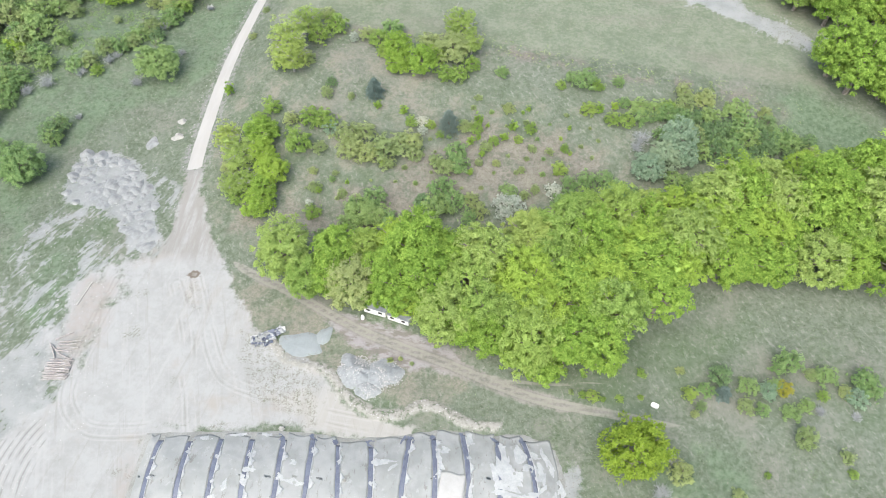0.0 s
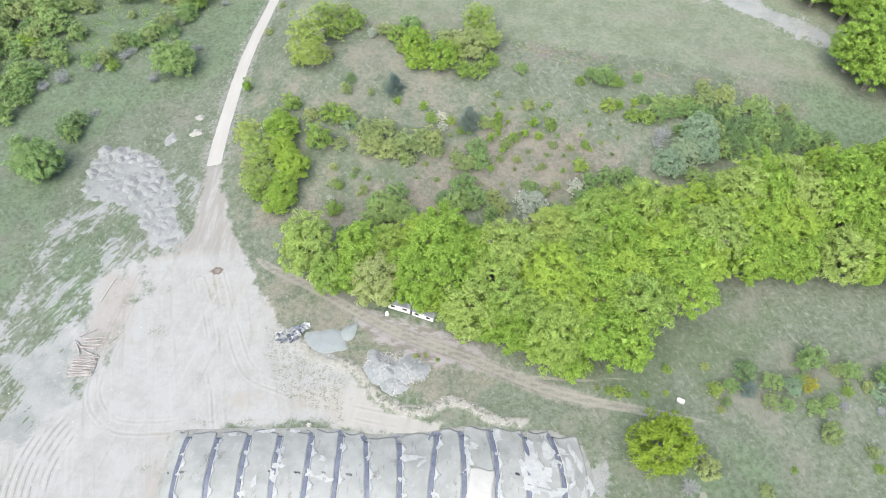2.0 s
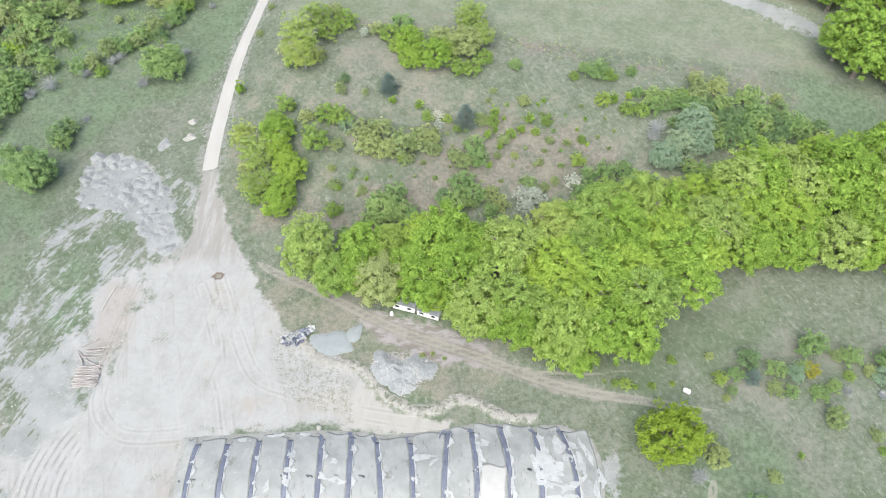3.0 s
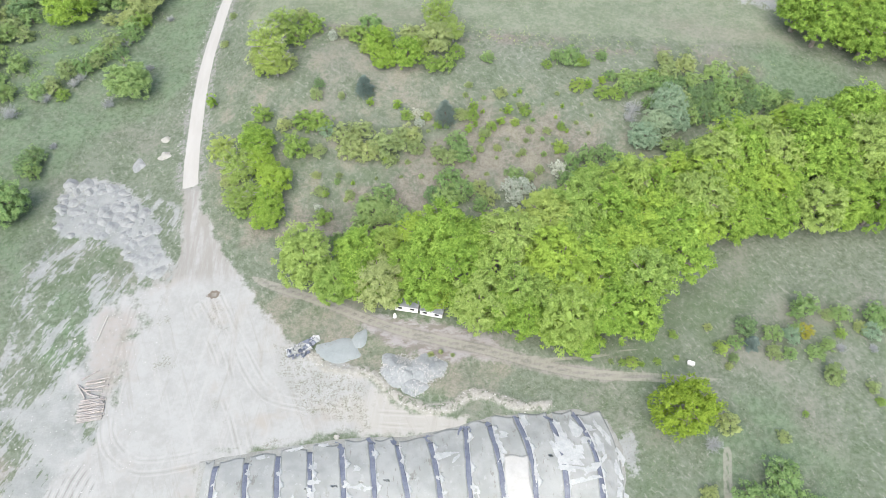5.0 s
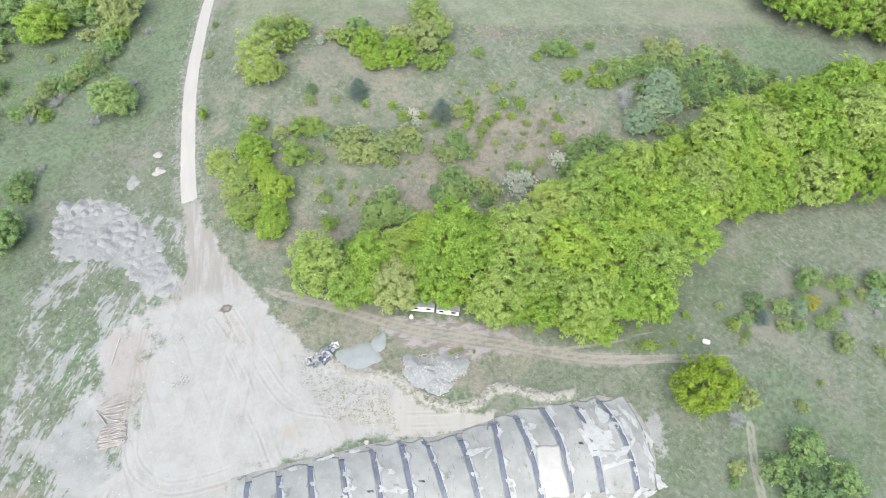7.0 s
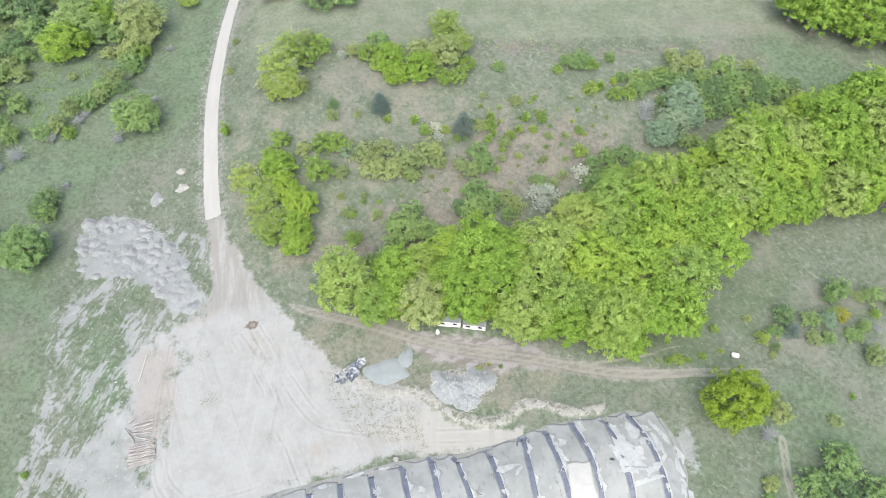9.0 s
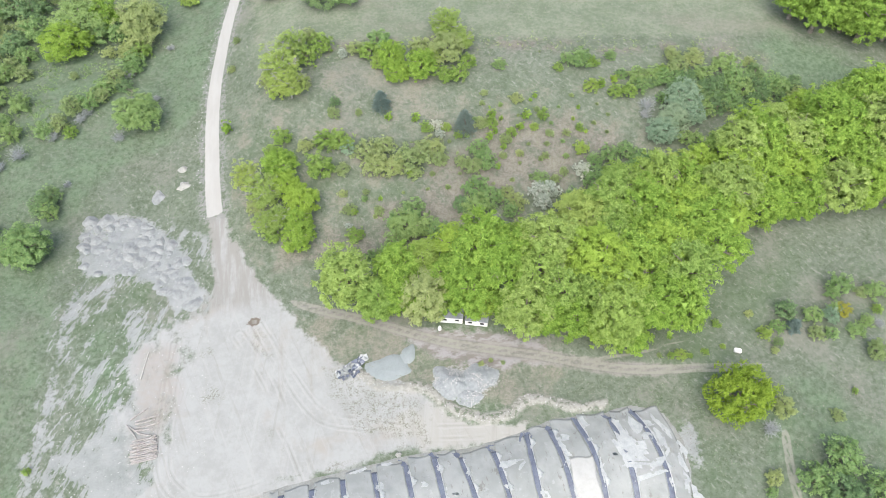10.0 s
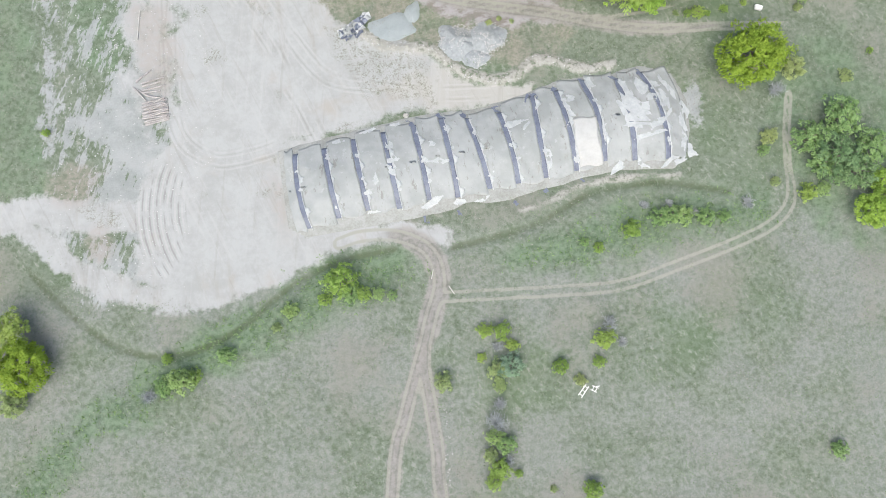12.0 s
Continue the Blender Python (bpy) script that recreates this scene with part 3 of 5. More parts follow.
def crown_mesh(name, kind, R, top, low, lobes, per_lobe, leaf, seed, lobe_size=0.15, openness=0.0, ragged=0.09, reach=1.7):
    """A crown of leafy sprays that overlap like shingles over a dome of several limb masses, round a leafy core."""
    r = np.random.default_rng(seed)
    mid = low + (top - low) * 0.42
    masses = r.normal(size=(13, 3)) + np.array([0, 0, 0.25])
    masses /= np.linalg.norm(masses, axis=1, keepdims=True)
    size = r.uniform(0.9, 1.06, 13)

    def reach_out(d):
        near = np.sort((d @ masses.T) * size, axis=1)
        return 0.70 + 0.30 * np.clip((near[:, -1] - 0.55) / 0.45, 0, 1)

    def at(d, g):
        half = np.where(d[:, 2] > 0, top - mid, mid - low)
        return np.stack([d[:, 0] * R * g, d[:, 1] * R * g, mid + d[:, 2] * half * g], 1)

    k = np.arange(lobes)
    zz = np.clip(1 - reach * (k + 0.5) / lobes + r.normal(0, 0.05, lobes), -0.85, 1)
    a = 2.39996 * k + r.normal(0, 0.25, lobes)
    rad = np.sqrt(1 - zz * zz)
    d = np.stack([rad * np.cos(a), rad * np.sin(a), zz], 1)
    g = reach_out(d) * (0.92 + r.normal(0, ragged, lobes))
    g = np.where(r.random(lobes) < openness, g * r.uniform(0.5, 0.85, lobes), g)
    centre = at(d, g)
    ls = lobe_size * R * r.uniform(0.6, 1.35, lobes)
    i = np.repeat(k, per_lobe)
    q = r.normal(size=(len(i), 3))
    q /= np.linalg.norm(q, axis=1, keepdims=True)
    out = d[i] * 0.8 + np.array([0, 0, 0.5])
    flip = (q * out).sum(1) < -0.1
    q[flip] *= -1
    pos = centre[i] + q * (ls[i] * r.uniform(0.35, 1.0, len(i)))[:, None] * np.array([1.0, 1.0, 0.6])
    pos[:, 2] = np.maximum(pos[:, 2], 0.1)
    n = q * 0.6 + d[i] * 0.35 + np.array([0, 0, 0.4]) + r.normal(0, 0.3, q.shape)
    n /= np.linalg.norm(n, axis=1, keepdims=True)
    fan = q * 0.9 + d[i] * 0.35 + np.array([0, 0, -0.25]) + r.normal(0, 0.3, q.shape)
    fan -= n * (fan * n).sum(1)[:, None] * 0.8
    v, f = leaves(pos, fan, n, leaf, leaf * 0.55, r)
    # leaves deeper inside
    m = int(lobes * 3.6 * (1 - openness))
    i = r.integers(0, lobes, m)
    pos = at(d[i] + r.normal(0, 0.12, (m, 3)), g[i] * r.uniform(0.55, 0.85, m))
    pos[:, 2] = np.maximum(pos[:, 2], 0.1)
    n = d[i] * 0.6 + r.normal(0, 0.6, (m, 3))
    n /= np.linalg.norm(n, axis=1, keepdims=True)
    w, f2 = leaves(pos, r.normal(size=(m, 3)), n, leaf * 1.9, leaf * 1.6, r)
    faces = f.tolist() + (f2 + len(v)).tolist()
    v = np.concatenate([v, w])
    return mesh_of(name, v, faces, LEAF[kind])


def trunk_mesh(name, R, top, low, seed, mat=None, limbs=7, bare=0):
    """Tapered trunk with forking limbs; bare limbs reach out through the leaves."""
    r = np.random.default_rng(seed)
    bm = bmesh.new()
    base = 0.035 * top + 0.03
    lean = r.normal(0, 0.03 * top, 2)
    fork = max(0.35, low + (top - low) * 0.25)
    tip = np.array([lean[0], lean[1], top * 0.85])
    tube(bm, [(0, 0, -0.35), (0, 0, 0.1), (lean[0] * 0.4, lean[1] * 0.4, fork), tuple(tip)], [base * 1.35, base * 1.1, base * 0.8, base * 0.15], 8)
    for k in range(limbs + bare):
        a = 2.4 * k + r.normal(0, 0.3)
        z0 = fork * r.uniform(0.7, 1.0) + (top - fork) * 0.4 * r.random()
        out = R * (r.uniform(0.8, 1.0) if k >= limbs else r.uniform(0.55, 0.85))
        up = (top - z0) * (r.uniform(0.45, 0.78) if k >= limbs else r.uniform(0.3, 0.75))
        p0 = np.array([lean[0] * z0 / top, lean[1] * z0 / top, z0])
        p2 = p0 + np.array([math.cos(a) * out, math.sin(a) * out, up])
        p1 = (p0 + p2) / 2 + np.array([0, 0, 0.1 * out]) + r.normal(0, 0.05 * R, 3)
        tube(bm, [tuple(p0), tuple(p1), tuple(p2)], [base * 0.45, base * 0.24, base * 0.05], 5)
        if k >= limbs:
            for _ in range(7):
                b = a + r.normal(0, 0.7)
                s = p1 + (p2 - p1) * r.uniform(0, 0.8)
                e = s + np.array([math.cos(b), math.sin(b), r.uniform(0.1, 0.7)]) * R * r.uniform(0.18, 0.4)
                tube(bm, [tuple(s), tuple(e)], [base * 0.16, base * 0.03], 4)
    me = bpy.data.meshes.new(name)
    bm.to_mesh(me)
    bm.free()
    me.materials.append(mat or BARK)
    return me


def spruce_mesh(name, R, top, seed):
    """Whorls of drooping needle sprays on a blunt cone."""
    r = np.random.default_rng(seed)
    m = 3200
    z = 0.2 + (top - 0.25) * (1 - r.random(m) ** 0.8)
    z = np.floor(z / 0.45) * 0.45 + r.uniform(0, 0.3, m)
    a = r.uniform(0, 6.283, m)
    rad = R * np.clip(1 - z / (top + 0.2), 0.02, 1) ** 0.65 * r.uniform(0.4, 1.1, m) * (0.85 + 0.2 * np.sin(5 * a + 3 * z))
    c = np.stack([np.cos(a) * rad, np.sin(a) * rad, z - 0.15 * rad], 1)
    d = np.stack([np.cos(a), np.sin(a), np.full(m, 0.05)], 1) + r.normal(0, 0.3, (m, 3))
    v, f = leaves(c, d, r.normal(0, 0.4, (m, 3)) + np.array([0, 0, 1.0]), 0.45, 0.16, r)
    return mesh_of(name, v, f.tolist(), LEAF["spruce"])


# form: nominal crown radius, height, lowest leaves, sprays, leaves a spray, leaf size, openness, bare limbs
FORMS = {
    "tall": (4.6, 13.0, 0.9, 190, 40, 0.44, 0.09, 0),
    "canopy": (4.6, 13.0, 4.2, 130, 40, 0.45, 0.09, 1),
    "round": (5.0, 8.6, 0.5, 170, 38, 0.45, 0.10, 1),
    "thin": (5.0, 9.5, 1.2, 170, 30, 0.40, 0.32, 8),
    "shrub": (2.6, 3.9, 0.15, 58, 27, 0.34, 0.20, 0),
    "young": (1.0, 2.9, 0.15, 26, 20, 0.26, 0.22, 0),
}
made = {}


def plant(name, form, kind, x, y, R, label, category, group="", variants=3, squash=1.0):
    """A tree or bush: an empty at the foot with a trunk and a crown."""
    v = int(rng.integers(variants))
    key = (form, kind, v)
    nominal, top, low, lobes, per, leaf, openness, bare = FORMS[form]
    seed = 100 + v + 17 * (sum(map(ord, form + kind)) % 97)
    if key not in made:
        made[key] = (trunk_mesh("trunk", nominal, top, low, seed, PALE_LIMB if bare > 1 else BARK, bare=bare), crown_mesh("crown", kind, nominal, top, low, lobes, per, leaf, seed, openness=openness, lobe_size={"shrub": 0.22, "young": 0.3}.get(form, 0.185), ragged={"shrub": 0.15, "young": 0.18}.get(form, 0.12), reach=1.15 if form == "canopy" else 1.7))
    trunk_me, crown_me = made[key]
    ob = new(name)
    ob.empty_display_size = 0.3
    k = R / nominal
    ob.matrix_world = pose(x, y, height(x, y) - 0.05, 0, 0, float(rng.uniform(0, 360))) @ Matrix.Diagonal((k, k * float(rng.uniform(0.82, 1.15)), k * squash * float(rng.uniform(0.88, 1.15)), 1))
    share("trunk", trunk_me, ob)
    share("crown", crown_me, ob)
    return tagged(ob, label, category, group)


# ---- the wood ----
WOOD = [(14.0, 2.0), (19.0, 5.0), (26.2, 2.2), (31.0, 3.0), (39.5, 6.0), (53.4, 6.0), (63.5, 10.5), (70.3, 14.5), (77.7, 16.0), (90.0, 15.0), (96.0, 18.0),
        (104.3, 21.0), (114.1, 24.0), (123.0, 28.0), (146.0, 30.0), (150, 15), (146, 3.5), (128.9, 3.3), (107.5, 2.2), (99.5, 2.0), (93.4, -4.5), (88.5, -9.0), (82.0, -12.8),
        (79.6, -17.2), (74.8, -19.2), (65.2, -19.3), (61.0, -16.0), (55.0, -14.9), (46.2, -12.6), (43.5, -7.5), (37.2, -5.0), (28.7, -6.1), (20.6, -3.5), (13.6, 0.0)]
WOOD_EAST = [(124, 57), (130, 62), (140, 64), (160, 60), (178, 45), (164, 33), (141, 46), (131, 54)]
WOOD_FAR = [(124, 84), (132, 77), (140, 72), (160, 70), (185, 75), (185, 112), (125, 112)]
taken = []


def scatter(outline, gap, margin, seed):
    """Uneven rows of places inside an outline."""
    r = np.random.default_rng(seed)
    x0, x1 = min(p[0] for p in outline), max(p[0] for p in outline)
    y0, y1 = min(p[1] for p in outline), max(p[1] for p in outline)
    out = []
    for j in range(int((y1 - y0) / (gap * 0.87)) + 2):
        for i in range(int((x1 - x0) / gap) + 2):
            x = x0 + (i + 0.5 * (j % 2)) * gap + r.normal(0, gap * 0.13)
            y = y0 + j * gap * 0.87 + r.normal(0, gap * 0.13)
            if inside(np.array([x]), np.array([y]), outline)[0] > margin:
                out.append((x, y))
    return out


for outline, gap, margin, seed in ((WOOD, 6.0, 1.6, 11), (WOOD_EAST, 6.0, 1.5, 12), (WOOD_FAR, 7.0, 1.5, 13)):
    for x, y in scatter(outline, gap, margin, seed):
        if outline is WOOD and x < 41:
            continue
        pick = rng.random()
        kind = "bright" if pick < 0.60 else "fresh" if pick < 0.74 else "pale" if pick < 0.82 else "bright" if pick < 0.92 else "pale"
        edge_tree = inside(np.array([x]), np.array([y - 5.0]), outline)[0] < 0
        plant("tree", "tall" if edge_tree or outline is not WOOD else "canopy", kind, x, y, float(rng.uniform(4.1, 5.7)), "broadleaf tree in bright spring leaf in a dense wood", "tree", "trees of the wood", 4)
        taken.append((x, y, 1.5))


for x, y, R, kind in ((18.7, 2.7, 5.4, "pale"), (23.7, -1.7, 4.2, "fresh"), (28.2, 3.2, 4.6, "bright"), (32.4, -3.2, 5.0, "olive"), (33.2, 5.8, 3.8, "fresh"), (38.2, 0.4, 5.2, "bright"), (39.7, 7.6, 4.3, "bright"), (27.2, -1.6, 4.0, "bright")):
    plant("tree", "tall", kind, x, y, R, "broadleaf tree in spring leaf at the end of a wood", "tree", "trees of the wood", 2, 0.85)
    taken.append((x, y, 1.5))

for k, (x, y) in enumerate(((64.7, 10.3), (68.8, 11.6), (74.8, 14.1), (80.9, 15.8), (86.7, 16.2), (92.8, 17.4), (98.7, 20.0), (104.9, 23.4), (111.5, 25.6), (119.3, 27.5), (127.1, 28.7), (134.6, 29.1), (140.3, 29.5))):
    plant("tree", "tall", ("pale", "bright", "fresh", "bright")[k % 4], x, y, float(rng.uniform(3.6, 4.4)), "broadleaf tree in spring leaf at the upper edge of a wood", "tree", "trees of the wood", 3, 0.95)
    taken.append((x, y, 1.5))

for x, y in ((48.0, -8.2), (53.1, -10.1), (58.1, -12.1), (63.1, -14.3), (67.4, -16.2)):
    plant("tree", "tall", "bright", x, y, float(rng.uniform(3.5, 4.2)), "broadleaf tree in spring leaf at the lower edge of a wood", "tree", "trees of the wood", 4, 0.9)
    taken.append((x, y, 1.5))


# ---- single trees and bushes, place by place: x, y, radius, look ----
LOOKS = {
    "bright": ("tree", "round", "bright", "bright green leafy tree on dry grass", "tree"),
    "yellow": ("tree", "round", "yellow", "lone round tree in yellow-green leaf beside a track", "tree"),
    "mid": ("bush", "shrub", "mid", "green leafy bush on dry grass", "bush"),
    "olive": ("bush", "shrub", "olive", "olive-green thick bush on the hillside", "bush"),
    "thin": ("tree", "thin", "pale", "half-bare tree with grey limbs beside the road", "tree"),
    "dark": ("bush", "shrub", "dark", "deep green bush in rough grass", "bush"),
    "white": ("bush", "shrub", "white", "bush covered with white blossom", "bush"),
    "silver": ("tree", "round", "silver", "silvery grey-green leafy tree", "tree"),
    "rust": ("bush", "shrub", "rust", "bush with orange tinted young leaves", "bush"),
    "bush": ("bush", "shrub", "fresh", "small bright green bush in dry grass", "bush"),
    "sapling": ("sapling", "young", "bright", "slender bright green sapling on the hillside", "sapling"),
    "fresh": ("tree", "round", "fresh", "fresh green broadleaf tree", "tree"),
    "olivetree": ("tree", "round", "olive", "olive-green broadleaf tree on the slope", "tree"),
    "tree": ("tree", "round", "mid", "round green leafy tree on a meadow", "tree"),
}


def spruce(x, y, R):
    ob = new("spruce")
    ob.matrix_world = pose(x, y, height(x, y) - 0.05, 0, 0, float(rng.uniform(0, 360)))
    share("trunk", trunk_mesh("trunk", R * 0.5, R * 1.9, 0.3, int(x) + 200, limbs=3), ob)
    share("crown", spruce_mesh("crown", R, R * 2.0, int(x) + 50), ob)
    tagged(ob, "dark blue-green spruce standing on the slope", "spruce")


def bare_bush(x, y, R):
    """A leafless shrub: a tangle of thin grey stems from one foot."""
    r = np.random.default_rng(int(abs(x * 7 + y * 3)) + 5)
    ob = new("bare_bush")
    ob.location = (x, y, height(x, y) - 0.03)
    for _ in range(3):
        bm = bmesh.new()
        for _ in range(26):
            a, out, up = r.uniform(0, 6.283), R * r.uniform(0.4, 1.0), R * r.uniform(0.35, 0.95)
            d = np.array([math.cos(a), math.sin(a), 0])
            p1 = d * out * 0.35 + [0, 0, up * 0.6]
            p2 = d * out + [0, 0, up] + r.normal(0, 0.08 * R, 3)
            tube(bm, [(0, 0, 0), tuple(p1), tuple(p2)], [0.05, 0.035, 0.012], 4)
            for _ in range(4):
                s = p1 + (p2 - p1) * r.uniform(0.1, 0.9)
                e = s + r.normal(0, 0.22 * R, 3) + [0, 0, 0.08 * R]
                tube(bm, [tuple(s), tuple(e)], [0.025, 0.008], 3)
        part("stem", bm, TWIG, ob)
    tagged(ob, "leafless grey tangled bush", "bush")


def grow(rows, group=""):
    for x, y, R, look_name in rows:
        if any(math.hypot(x - a, y - b) < 0.45 * min(R, c) + 0.4 for a, b, c in taken):
            continue
        taken.append((x, y, R))
        if look_name == "spruce":
            spruce(x, y, R)
        elif look_name == "bare":
            bare_bush(x, y, R)
        else:
            name, form, kind, label, category = LOOKS[look_name]
            if form == "round" and R < 3.0:
                form, name, category = "shrub", "bush", "bush"
            if name == "bush" and R < 1.8:
                name = category = "shrub"
                label = label.replace("bush", "shrub")
            plant(name, form, kind, x, y, R, label.replace("tree", category), category, group)


# yellow-green weeds along the north track and by the gravel
grow([(74.5, -20.4, 0.8, "bush"), (76.2, -20.6, 1.1, "bush"), (78.0, -20.9, 0.6, "bush"), (81.0, -20.6, 0.8, "bush"), (84.6, -20.1, 0.6, "bush"), (72.6, -19.9, 0.6, "olive"), (40.4, -16.0, 0.6, "olive"), (42.3, -15.6, 0.5, "olive"), (44.4, -16.4, 0.45, "olive"),
      (-36.9, -22.5, 0.8, "bush"), (98.5, -36, 1.2, "olive"), (92, -14.5, 0.9, "olive")], "weeds by the track")
# on the hill
grow([(9.2, 57.8, 4.6, "thin"), (12, 65.5, 4.1, "thin"), (18.4, 66.9, 2.8, "bush"), (15, 62.6, 2.8, "bush"), (10.8, 52.6, 3.8, "thin"), (13.5, 55.5, 2.2, "olive"),
      (5.8, 58.3, 2.2, "olive"), (16, 71, 2.2, "olive"), (8.1, 54.1, 2.5, "bush"), (23.3, 63.7, 1.3, "white"), (26.3, 64.9, 2.1, "olive"), (29.5, 62.7, 2.9, "bush"),
      (32.1, 66.5, 3, "mid"), (34.1, 58.9, 3.4, "bright"), (35, 54.1, 3.1, "bright"), (31.2, 58.7, 2.1, "bush"), (40.1, 54.2, 3.8, "bright"), (43.5, 57.5, 2.6, "bush"),
      (45.8, 52.5, 2.6, "bush"), (49, 52.4, 2.5, "bush"), (51.6, 56, 2.1, "bush"), (46.9, 59.4, 4, "olivetree"), (48.1, 66.5, 4.1, "thin"), (51.3, 61.1, 3, "thin")], "bushes on the hill")
grow([(41.2, 61.9, 2.9, "olive"), (44.8, 57.6, 2.4, "olive"), (58.6, 54, 1.7, "mid"), (30.3, 46.5, 2.5, "spruce"), (47.5, 37.9, 3, "spruce"), (20.2, 48.9, 1.4, "dark"),
      (19.6, 45.7, 1.5, "olive"), (25.1, 45.4, 0.9, "olive"), (8, 41, 2.3, "bush"), (31.4, 42.8, 0.9, "sapling"), (37.1, 41.6, 1, "sapling"),
      (-4.7, 49.6, 1.2, "sapling"), (53.6, 46.7, 1, "olive"), (60.3, 43.7, 1.5, "olive"), (64.8, 44.2, 0.6, "sapling"), (61.3, 38.6, 1, "sapling"),
      (65.3, 38.5, 1.5, "bush"), (53.8, 39.9, 1.1, "sapling"), (53.4, 37.8, 1.6, "bush"), (51.3, 38.1, 1.7, "olive"), (52.4, 34.6, 1, "sapling"),
      (-2.4, 79.8, 1.0, "olive"), (-3.8, 69.8, 1.1, "olive")], "bushes on the hill")
grow([(45.8, 36.2, 1.1, "bush"), (39.2, 38.9, 1.6, "bush"), (43.5, 38.5, 1.2, "bush"), (41.3, 39.3, 1.4, "white"), (41.8, 36.9, 1.2, "white"), (17.2, 38.3, 2.6, "bush"),
      (20.3, 37.7, 2.7, "bush"), (15.5, 31.4, 3.3, "bush"), (21.8, 36, 1.7, "silver"), (19.9, 31.2, 1.7, "olive"), (12.9, 37.9, 1.9, "olive"),
      (24.5, 45.5, 0.8, "olive"), (57.4, 35, 1.4, "bush"), (59.6, 36.1, 0.9, "sapling"), (62.7, 35.8, 1.1, "bush"), (65.7, 33.9, 1, "olive"), (69.4, 33.4, 1, "olive"),
      (63.4, 28.4, 1, "olive"), (58.1, 29.9, 1, "olive"), (54.4, 29.7, 1, "olive"), (55.8, 33.5, 1.4, "olive"), (72.6, 34.1, 1.2, "bush"), (71.4, 28.7, 1.7, "bush"),
      (26.4, 20.5, 1.2, "olive")], "saplings on the hill")
grow([(25.7, 34, 2.9, "olive"), (29.3, 35.3, 2.7, "olive"), (26.8, 30.5, 2.9, "olive"), (30.3, 29.7, 3.1, "olive"), (34, 30.9, 3.2, "olive"), (37, 32.2, 2.9, "olive"),
      (39.7, 33.2, 2.7, "olive"), (40.5, 30.4, 2.2, "olive"), (35.2, 28, 1.7, "olive"), (19.5, 25.6, 1.1, "olive"), (20.3, 21.4, 1.4, "olive"),
      (24.2, 25.4, 0.8, "olive"), (20.9, 15.3, 1.8, "bush"), (19.8, 18, 0.8, "white"), (33.4, 19.1, 2.7, "mid"), (31.5, 14.6, 3.2, "tree"), (28.9, 12.9, 2.3, "mid"),
      (34.6, 15, 2.5, "mid"), (36.8, 13.9, 2.5, "mid"), (26.9, 10.8, 2, "mid"), (23.7, 9.9, 1.6, "mid"), (29.3, 17.2, 2.1, "mid")], "bushes on the hill")
grow([(49.4, 31.5, 2.2, "mid"), (50, 28.3, 2.4, "mid"), (47.3, 27.5, 2.2, "olive"), (45.2, 29.2, 1.7, "olive"), (47, 22.1, 2.6, "mid"), (43.6, 18.9, 2.1, "dark"),
      (46.1, 17.6, 3.2, "mid"), (49.4, 19.7, 2.5, "mid"), (53, 20.5, 1.7, "olive"), (55, 18.1, 2.2, "olive"), (53, 16.1, 1.9, "mid"), (54.6, 12.2, 2.1, "olive"),
      (59.8, 19.9, 2.1, "white"), (62.2, 19.6, 2.3, "white"), (60.1, 17, 1.8, "white"), (70.5, 23.3, 2.1, "white"), (60.9, 22.9, 1.8, "mid"), (64.2, 22.4, 1.2, "olive"),
      (66.5, 24, 1.1, "olive"), (73.5, 25.2, 2, "mid"), (77.1, 26.3, 2.2, "mid"), (80.8, 26.7, 2.2, "mid")], "bushes on the hill")
grow([(19, 83.9, 4.6, "dark"), (25.8, 83.6, 4.2, "mid"), (7.7, 91, 3.4, "dark")], "bushes on the hill")
# overgrown belt below the upper field
grow([(77.3, 52.3, 2.6, "mid"), (80.1, 51.3, 1.7, "bush"), (74.5, 53.4, 1.7, "mid"), (72, 51.3, 1.2, "bush"), (85, 52.8, 1.6, "mid"), (77.9, 44.4, 1.9, "bush"),
      (80.4, 44.7, 1, "sapling"), (83.7, 45.7, 1, "sapling"), (83, 42.1, 1.8, "bush"), (86.1, 41.9, 1.9, "bush"), (85.9, 46.8, 1.6, "mid"), (88.8, 45.5, 2.2, "mid"),
      (89.1, 42.5, 1.9, "mid"), (92.2, 45.3, 2.2, "mid"), (95.6, 46.6, 1.7, "bush"), (98.8, 46.7, 2.4, "olive"), (99, 50.5, 2.3, "olive"), (103.5, 48.3, 2.8, "olive"),
      (89.1, 37.6, 2.4, "bare"), (87.9, 35.5, 1.8, "bare"), (93.3, 38.9, 1.8, "mid"), (95.1, 27.8, 1.9, "mid"), (97.5, 27.8, 1.6, "mid"), (100, 43.3, 2.1, "dark")], "bushes of the belt")
grow([(96.2, 36.6, 4.1, "silver"), (97.2, 33.1, 3, "silver"), (93.3, 32.2, 3.4, "silver"), (89.8, 29.2, 3.1, "silver"), (103.9, 43.6, 2.5, "mid"),
      (104.3, 38.8, 2.7, "dark"), (101.4, 38.4, 2.3, "dark"), (101.9, 34.5, 2.4, "mid"), (104.6, 34.5, 2.4, "dark"), (107.8, 35.7, 2.6, "mid"),
      (109.6, 45.5, 2.8, "mid"), (111.5, 42.2, 2.7, "mid"), (112.3, 38.4, 2.6, "mid"), (106.7, 41.2, 2.2, "dark"), (116.2, 42.1, 2.5, "dark"),
      (116.4, 45.7, 1.7, "olive"), (118, 39.3, 2.6, "mid"), (120.7, 37.6, 2.5, "mid"), (124.3, 38.8, 2, "dark"), (112.8, 34.8, 2.2, "dark"), (116.1, 36.3, 1.9, "dark")], "bushes of the belt")
